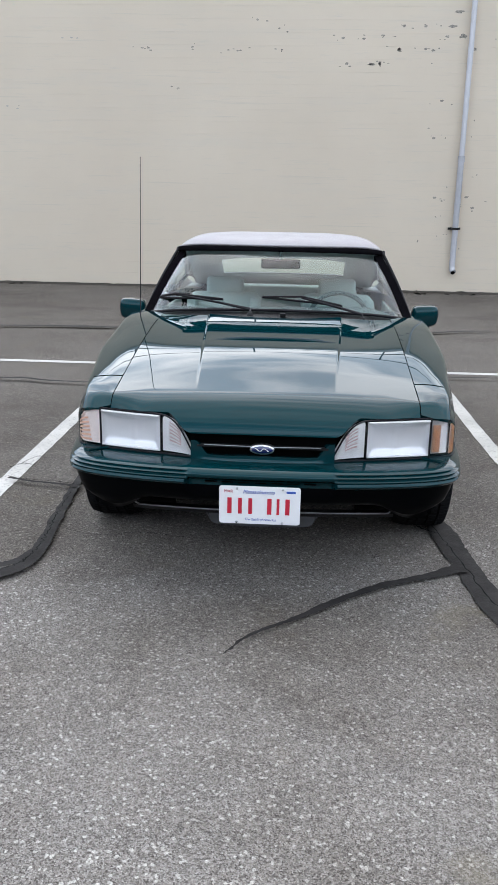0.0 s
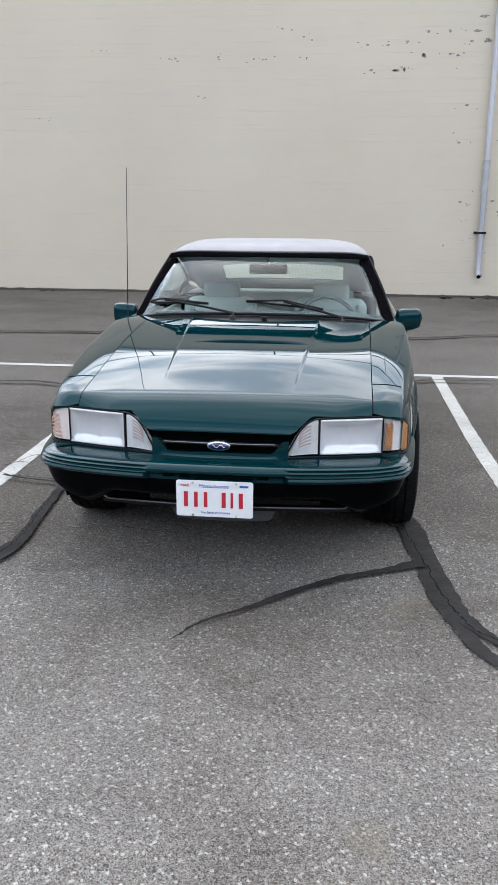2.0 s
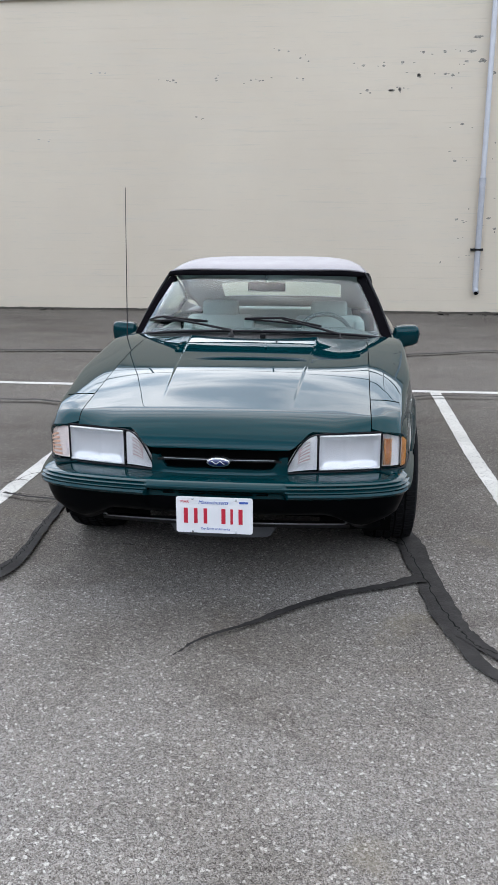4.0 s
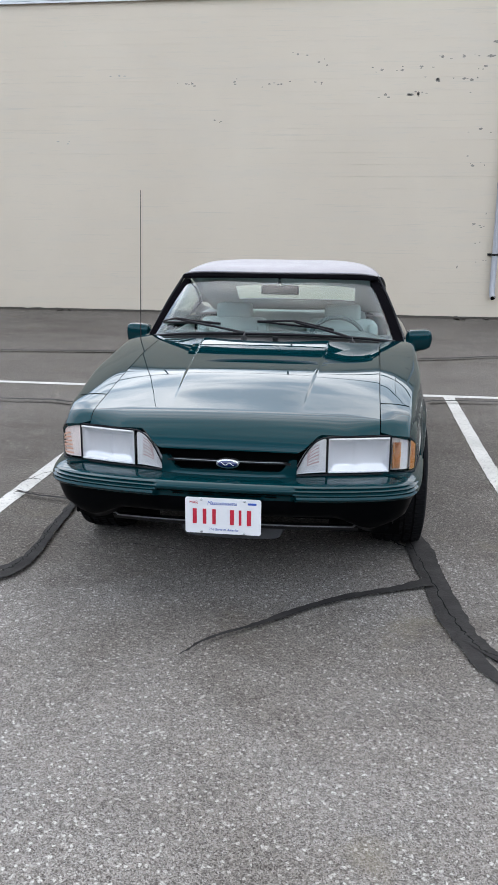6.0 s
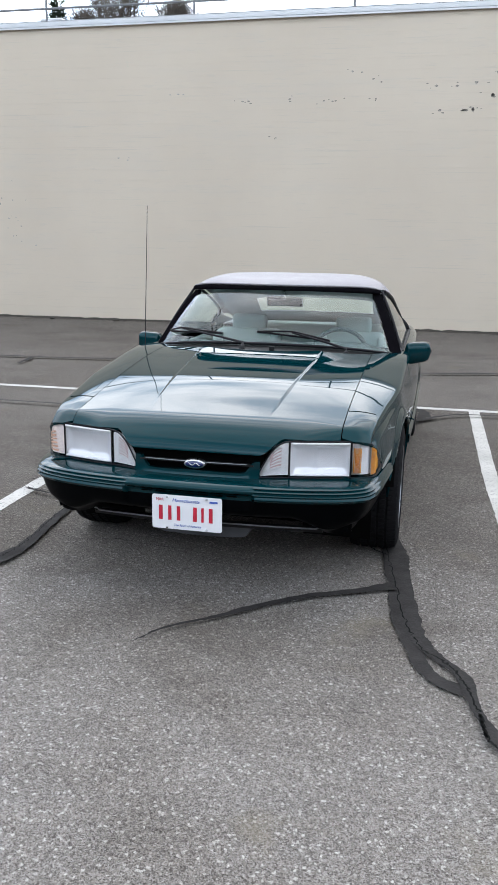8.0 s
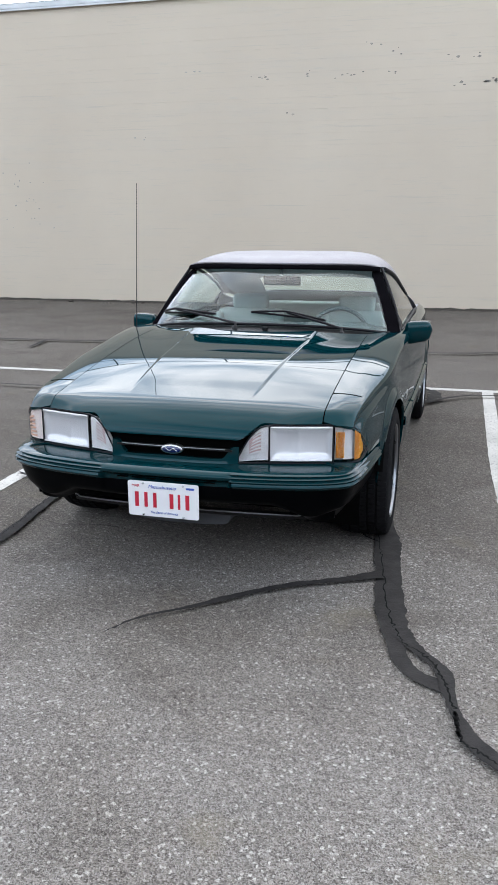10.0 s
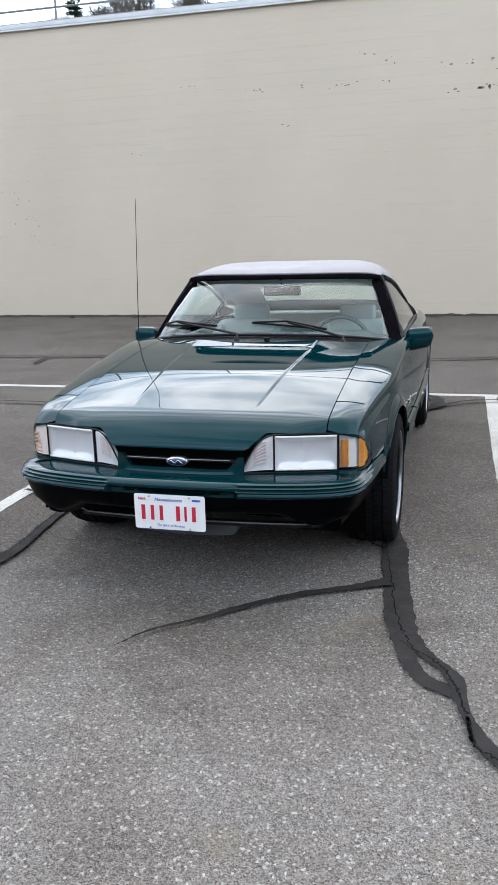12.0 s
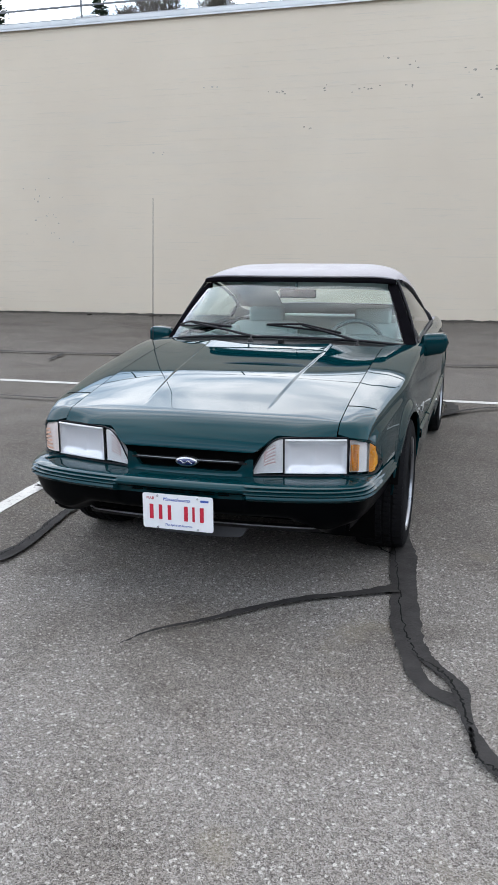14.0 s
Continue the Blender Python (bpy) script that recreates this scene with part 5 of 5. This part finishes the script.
def wheel(name_y, side, width, track):
    xo = side * track
    cx, cy, cz = xo, name_y, HUB
    r = HUB
    s = side
    hw = width / 2
    rimr = 0.229
    disc = part("wheel", lathe([(0.03, s * (hw - 0.060)), (0.06, s * (hw - 0.055)), (0.190, s * (hw - 0.075)), (0.208, s * (hw - 0.075)), (0.219, s * (hw - 0.02)), (0.221, s * (hw - 0.03)), (0.206, -s * hw * 0.8)], (cx, cy, cz), "x", 48), M_DARKALLOY, car, "black-centred alloy wheel with a polished lip")
    for k in range(5):
        a = 2 * math.pi * k / 5 + 0.3
        bm = bmesh.new()
        pts = []
        for rr_, ww, off in ((0.03, 0.030, 0.045), (0.10, 0.024, 0.040), (0.202, 0.034, 0.055)):
            for q in (-ww, ww):
                y = cy + rr_ * math.cos(a) - q * math.sin(a)
                z = cz + rr_ * math.sin(a) + q * math.cos(a)
                pts.append((y, z, off))
        front = [bm.verts.new((cx + s * (hw - o), y, z)) for y, z, o in pts]
        back = [bm.verts.new((cx + s * (hw - o - 0.03), y, z)) for y, z, o in pts]
        for i in (0, 2):
            bm.faces.new((front[i], front[i + 2], front[i + 3], front[i + 1]))
            bm.faces.new((back[i], back[i + 1], back[i + 3], back[i + 2]))
            bm.faces.new((front[i], back[i], back[i + 2], front[i + 2]))
            bm.faces.new((front[i + 1], front[i + 3], back[i + 3], back[i + 1]))
        bmesh.ops.recalc_face_normals(bm, faces=bm.faces)
        part("spoke", bm, M_DARKALLOY, disc, smooth=False, bevel=0.003)
        part("lug_nut", lathe([(0.0, s * (hw - 0.03)), (0.009, s * (hw - 0.032)), (0.010, s * (hw - 0.055))], (cx, cy + 0.055 * math.cos(a + 0.63), cz + 0.055 * math.sin(a + 0.63)), "x", 8), M_STEEL, disc)
    part("rim", lathe([(0.221, s * (hw - 0.016)), (0.222, s * (hw - 0.006)), (0.226, s * (hw - 0.001)), (rimr, s * (hw - 0.004)), (rimr, s * (hw - 0.02))], (cx, cy, cz), "x", 64), M_ALLOY, disc, "polished alloy lip")
    part("hub_cap", lathe([(0.0, s * (hw - 0.028)), (0.024, s * (hw - 0.030)), (0.030, s * (hw - 0.05))], (cx, cy, cz), "x", 24), M_STEEL, disc)
    tp = [(rimr - 0.004, -hw + 0.006), (0.240, -hw - 0.001), (0.262, -hw - 0.004), (r - 0.028, -hw + 0.002), (r - 0.012, -hw + 0.010), (r - 0.006, -hw + 0.028)]
    grooves = []
    for gx_ in (-0.062, -0.022, 0.022, 0.062):
        grooves += [(r - 0.004, gx_ - 0.006), (r - 0.009, gx_ - 0.005), (r - 0.009, gx_ + 0.005), (r - 0.004, gx_ + 0.006)]
    prof = tp + grooves + [(q, -h) for q, h in tp[::-1]]
    part("tyre", lathe(prof, (cx, cy, cz), "x", 72), M_TYRE, disc, "black road tyre")
    # tread blocks, cut by sipes
    bm = bmesh.new()
    rows = [(-hw + 0.009, -0.069, 0.010, 0.0), (-0.056, -0.028, 0.0, 0.0), (-0.016, 0.016, 0.0, 0.0), (0.028, 0.056, 0.0, 0.0), (0.069, hw - 0.009, 0.0, 0.010)]
    for n, (xa, xb, da_, db_) in enumerate(rows):
        for k in range(80):
            a0 = 2 * math.pi * (k + 0.37 * n) / 80
            vs = []
            for ang in (a0, a0 + 0.056):
                for xx, drop in ((xa, da_), (xb, db_)):
                    for lift in (-0.006, 0.0):
                        rr_ = r - drop + lift
                        vs.append(bm.verts.new((cx + xx, cy + rr_ * math.cos(ang + 0.4 * (xx - xa)), cz + rr_ * math.sin(ang + 0.4 * (xx - xa)))))
            for q in ((1, 3, 7, 5), (0, 1, 5, 4), (2, 6, 7, 3), (0, 2, 3, 1), (4, 5, 7, 6)):
                bm.faces.new([vs[m] for m in q])
    bmesh.ops.recalc_face_normals(bm, faces=bm.faces)
    part("tread_block", bm, M_TYRE, disc, smooth=False)["kind"] = "stuff"


for side in (1, -1):
    wheel(FRONT_AXLE, side, 0.235, 0.722)
    wheel(REAR_AXLE, side, 0.245, 0.735)

# ---- underside and body shell ----
under = boxes((-0.50, 0.50, 0.20, 0.46, 0.30, 0.42), (-0.56, 0.56, 0.45, 4.20, 0.22, 0.30), (-0.60, 0.60, 1.2, 2.95, 0.20, 0.62 - 0.3), (-0.585, 0.585, 0.30, 1.44, 0.30, 0.68), (-0.55, 0.55, 3.75, 4.25, 0.30, 0.80))
part("underbody", under, M_VOID, car, "dark underbody", smooth=False)
for side in (1, -1):
    for c in (FRONT_AXLE, REAR_AXLE):
        def well(u, v, c=c):
            a = math.pi * (0.10 + 0.80 * u)
            return (side * (0.60 + 0.215 * v), c - 0.375 * math.cos(a), HUB - 0.02 + 0.375 * math.sin(a))

        part("wheel_well", sheet(well, lin(0, 1, 20), (0, 1)), M_VOID, car, "black wheel well", solid=0.004)
    # black sheet added over the tyre's inner part, standing in for its shade
    part("inner_sheet", sheet(lambda u, v: (side * (0.40 + 0.320 * v), FRONT_AXLE - 0.375 * math.cos(math.pi * (-0.13 + 0.30 * u)), HUB - 0.02 + 0.375 * math.sin(math.pi * (-0.13 + 0.30 * u))), lin(0, 1, 12), lin(0, 1, 3)), M_VOID, car, "black sheet ahead of the wheel standing in for shade", solid=0.004)
    part("inner_sill", boxes((side * 0.60, side * 0.765, 1.22, 2.96, 0.22, 0.50)), M_VOID, car, smooth=False)
part("front_beam", boxes((-0.60, 0.60, 0.00, 0.10, 0.39, 0.525)), M_VOID, car, "black bumper beam behind the cover", smooth=False)
# boot lid, tail panel and rear bumper
part("boot_lid", sheet(lambda u, v: (u * (half_w(3.70 + 0.66 * v) - 0.10), 3.70 + 0.66 * v + 0.03 * (1 - u * u) * v, 0.852 - 0.058 * v + 0.022 * (1 - u * u)), lin(-1, 1, 21), lin(0, 1, 14), flip=False), M_PAINT, car, solid=0.012)
part("top_boot", sheet(lambda u, v: (u * 0.76, 3.40 + 0.31 * v, 0.858 + 0.015 * (1 - u * u)), lin(-1, 1, 15), lin(0, 1, 5)), M_TOP, car, "white cover below the rear window", solid=0.01)
part("tail_panel", sheet(lambda u, v: (u * 0.74, 4.37 + 0.02 * (1 - u * u), 0.52 + 0.275 * v), lin(-1, 1, 15), lin(0, 1, 6), flip=True), M_PAINT, car, solid=0.012)
for side in (1, -1):
    part("tail_lamp", boxes((side * 0.36, side * 0.72, 4.385, 4.41, 0.59, 0.75)), M_RED_LAMP, car, "red tail lamp", smooth=False, bevel=0.006)
part("rear_bumper", sheet(lambda u, v: (u * 0.79, 4.42 + 0.06 * math.sin(math.pi * min(1, v * 1.2)) - 0.40 * abs(u) ** 9, 0.27 + 0.27 * v), lin(-1, 1, 41), lin(0, 1, 10), flip=True), M_PAINT, car, solid=0.012)

# ---- wipers, antenna ----


def on_screen(u, v, lift):
    p = Vector(screen(u, v))
    return p + Vector((0, -0.45, 0.85)) * lift


def wiper(pivot, blade):
    a = Vector(pivot)
    (u0, v0), (u1, v1) = blade
    mid = on_screen((u0 + u1) / 2, (v0 + v1) / 2, 0.03)
    w = part("wiper", tube([a + Vector((0, -0.03, -0.004)), a + Vector((0, -0.01, 0.016)), a.lerp(mid, 0.4) + Vector((0, -0.004, 0.012)), mid], 0.0090, 8, 0.006), M_TRIM, car, "black wiper arm and blade")
    part("wiper_blade", tube([on_screen(u0 + (u1 - u0) * k / 8, v0 + (v1 - v0) * k / 8, 0.006) for k in range(9)], 0.0065, 6), M_TRIM, w)
    part("blade_frame", tube([on_screen(u0 + (u1 - u0) * k / 8, v0 + (v1 - v0) * k / 8, 0.008 + 0.030 * (1 - abs(k - 4) / 4)) for k in range(9)], 0.0060, 6), M_TRIM, w)
    part("pivot_cap", lathe([(0.0, 0.022), (0.014, 0.020), (0.018, 0.0)], tuple(a + Vector((0, -0.03, -0.018))), "z", 16), M_BLACK, w)


wiper((-0.137, 1.455, 0.920), ((-0.96, 0.205), (-0.30, 0.135)))
wiper((0.468, 1.490, 0.902), ((-0.08, 0.170), (0.36, 0.085)))
antenna = part("antenna", tube([(-0.727, 1.402, 0.88), (-0.727, 1.43, 1.2), (-0.727, 1.476, 1.705)], 0.0030, 8, 0.0016), M_TRIM, car, "thin whip antenna")
part("antenna_base", lathe([(0.0, 0.02), (0.010, 0.018), (0.014, 0.004), (0.02, -0.02)], (-0.727, 1.401, 0.868), "z", 16), M_BLACK, antenna, "black antenna base")

# ---- interior ----


def dash_point(u, v):
    b = rail_at(WS_BASE, u * 0.96)
    y = b.y + 0.02 + (1.96 - b.y - 0.02) * v
    return (b.x * (1 + 0.03 * v), y, b.z - 0.035 + 0.012 * math.sin(math.pi * v) + 0.03 * smooth01(0.1, 0.25, v) * math.exp(-((u - 0.52) / 0.24) ** 2))


part("dashboard", sheet(dash_point, lin(-1, 1, 31), lin(0, 1, 10)), M_DASH, car, "grey dashboard top", solid=0.02)
part("dash_front", boxes((-0.70, 0.70, 1.94, 1.975, 0.60, 0.88)), M_DASH, car, smooth=False, bevel=0.01)
part("cabin_floor", boxes((-0.60, 0.60, 1.46, 3.3, 0.302, 0.33)), M_CARPET, car, smooth=False)
part("bulkhead", boxes((-0.60, 0.60, 1.45, 1.47, 0.32, 0.86)), M_VOID, car, smooth=False)
part("rear_bulkhead", boxes((-0.62, 0.62, 3.40, 3.43, 0.32, 0.88)), M_CARPET, car, smooth=False)


def cushion(x0, x1, y0, y1, z0, z1, lean=0.0, round_=0.06):
    bm = boxes((x0, x1, y0, y1, z0, z1))
    bmesh.ops.bevel(bm, geom=bm.edges[:] + bm.verts[:], offset=round_, segments=4, affect="EDGES", profile=0.6)
    for v in bm.verts:
        v.co.y += lean * (v.co.z - z0)
    return bm


for side in (1, -1):
    x = side * 0.388
    seat = part("front_seat", cushion(x - 0.25, x + 0.25, 2.16, 2.70, 0.36, 0.54), M_LEATHER, car, "white leather front seat")
    part("backrest", cushion(x - 0.24, x + 0.24, 2.58, 2.72, 0.50, 0.895, 0.22), M_LEATHER, seat)
    for e in (-1, 1):
        part("side_bolster", cushion(x + e * 0.215 - 0.035, x + e * 0.215 + 0.035, 2.53, 2.69, 0.52, 0.87, 0.22, 0.03), M_LEATHER, seat)
    part("headrest", cushion(x - 0.128, x + 0.128, 2.70, 2.80, 0.880, 0.995, 0.1, 0.035), M_LEATHER, seat, "white padded headrest")
    for e in (-1, 1):
        part("headrest_post", tube([(x + e * 0.05, 2.72, 0.86), (x + e * 0.05, 2.74, 0.94)], 0.006, 8), M_STEEL, seat)
    part("door_trim", boxes((side * 0.715, side * 0.735, 1.75, 2.90, 0.40, 0.84)), M_LEATHER, car, "white door trim", smooth=False, bevel=0.008)
part("rear_seat", cushion(-0.56, 0.56, 3.10, 3.26, 0.50, 0.90, 0.25, 0.05), M_LEATHER, car, "white rear bench back")
part("rear_cushion", cushion(-0.56, 0.56, 2.75, 3.14, 0.36, 0.55, 0, 0.06), M_LEATHER, car)
wheel_rim = [(0.37 + 0.185 * math.cos(a), 2.00 + 0.065 * -math.sin(a) * -1, 0.80 + 0.172 * math.sin(a)) for a in lin(0, 2 * math.pi, 41)]
steer = part("steering_wheel", tube(wheel_rim, 0.014, 10), M_STEER, car, "grey leather steering wheel")
part("steering_hub", boxes((0.29, 0.45, 1.965, 2.01, 0.755, 0.83)), M_LEATHER, steer, smooth=False, bevel=0.015)
part("steering_spoke", boxes((0.19, 0.55, 1.985, 2.005, 0.785, 0.81)), M_LEATHER, steer, smooth=False, bevel=0.004)
rvm = part("rear_view_mirror", cushion(-0.108, 0.126, 1.985, 2.012, 1.112, 1.170, 0.0, 0.012), M_PILLAR, car, "black interior mirror")
part("mirror_stem", tube([(0.008, 1.99, 1.165), (0.008, 1.965, 1.214)], 0.007, 8), M_STEEL, rvm)
for side in (1, -1):
    part("sun_visor", cushion(side * 0.32 - 0.17, side * 0.32 + 0.17, 2.09, 2.22, 1.218, 1.228, 0.0, 0.005), M_LINING, car)
# emblem bars on the fender
for side in (1, -1):
    part("fender_bar", boxes((side * (side_x(1.30, 0.60) - 0.002), side * (side_x(1.30, 0.60) + 0.004), 1.27, 1.40, 0.585, 0.612)), M_STEEL, car, "small bright bar emblem", smooth=False)
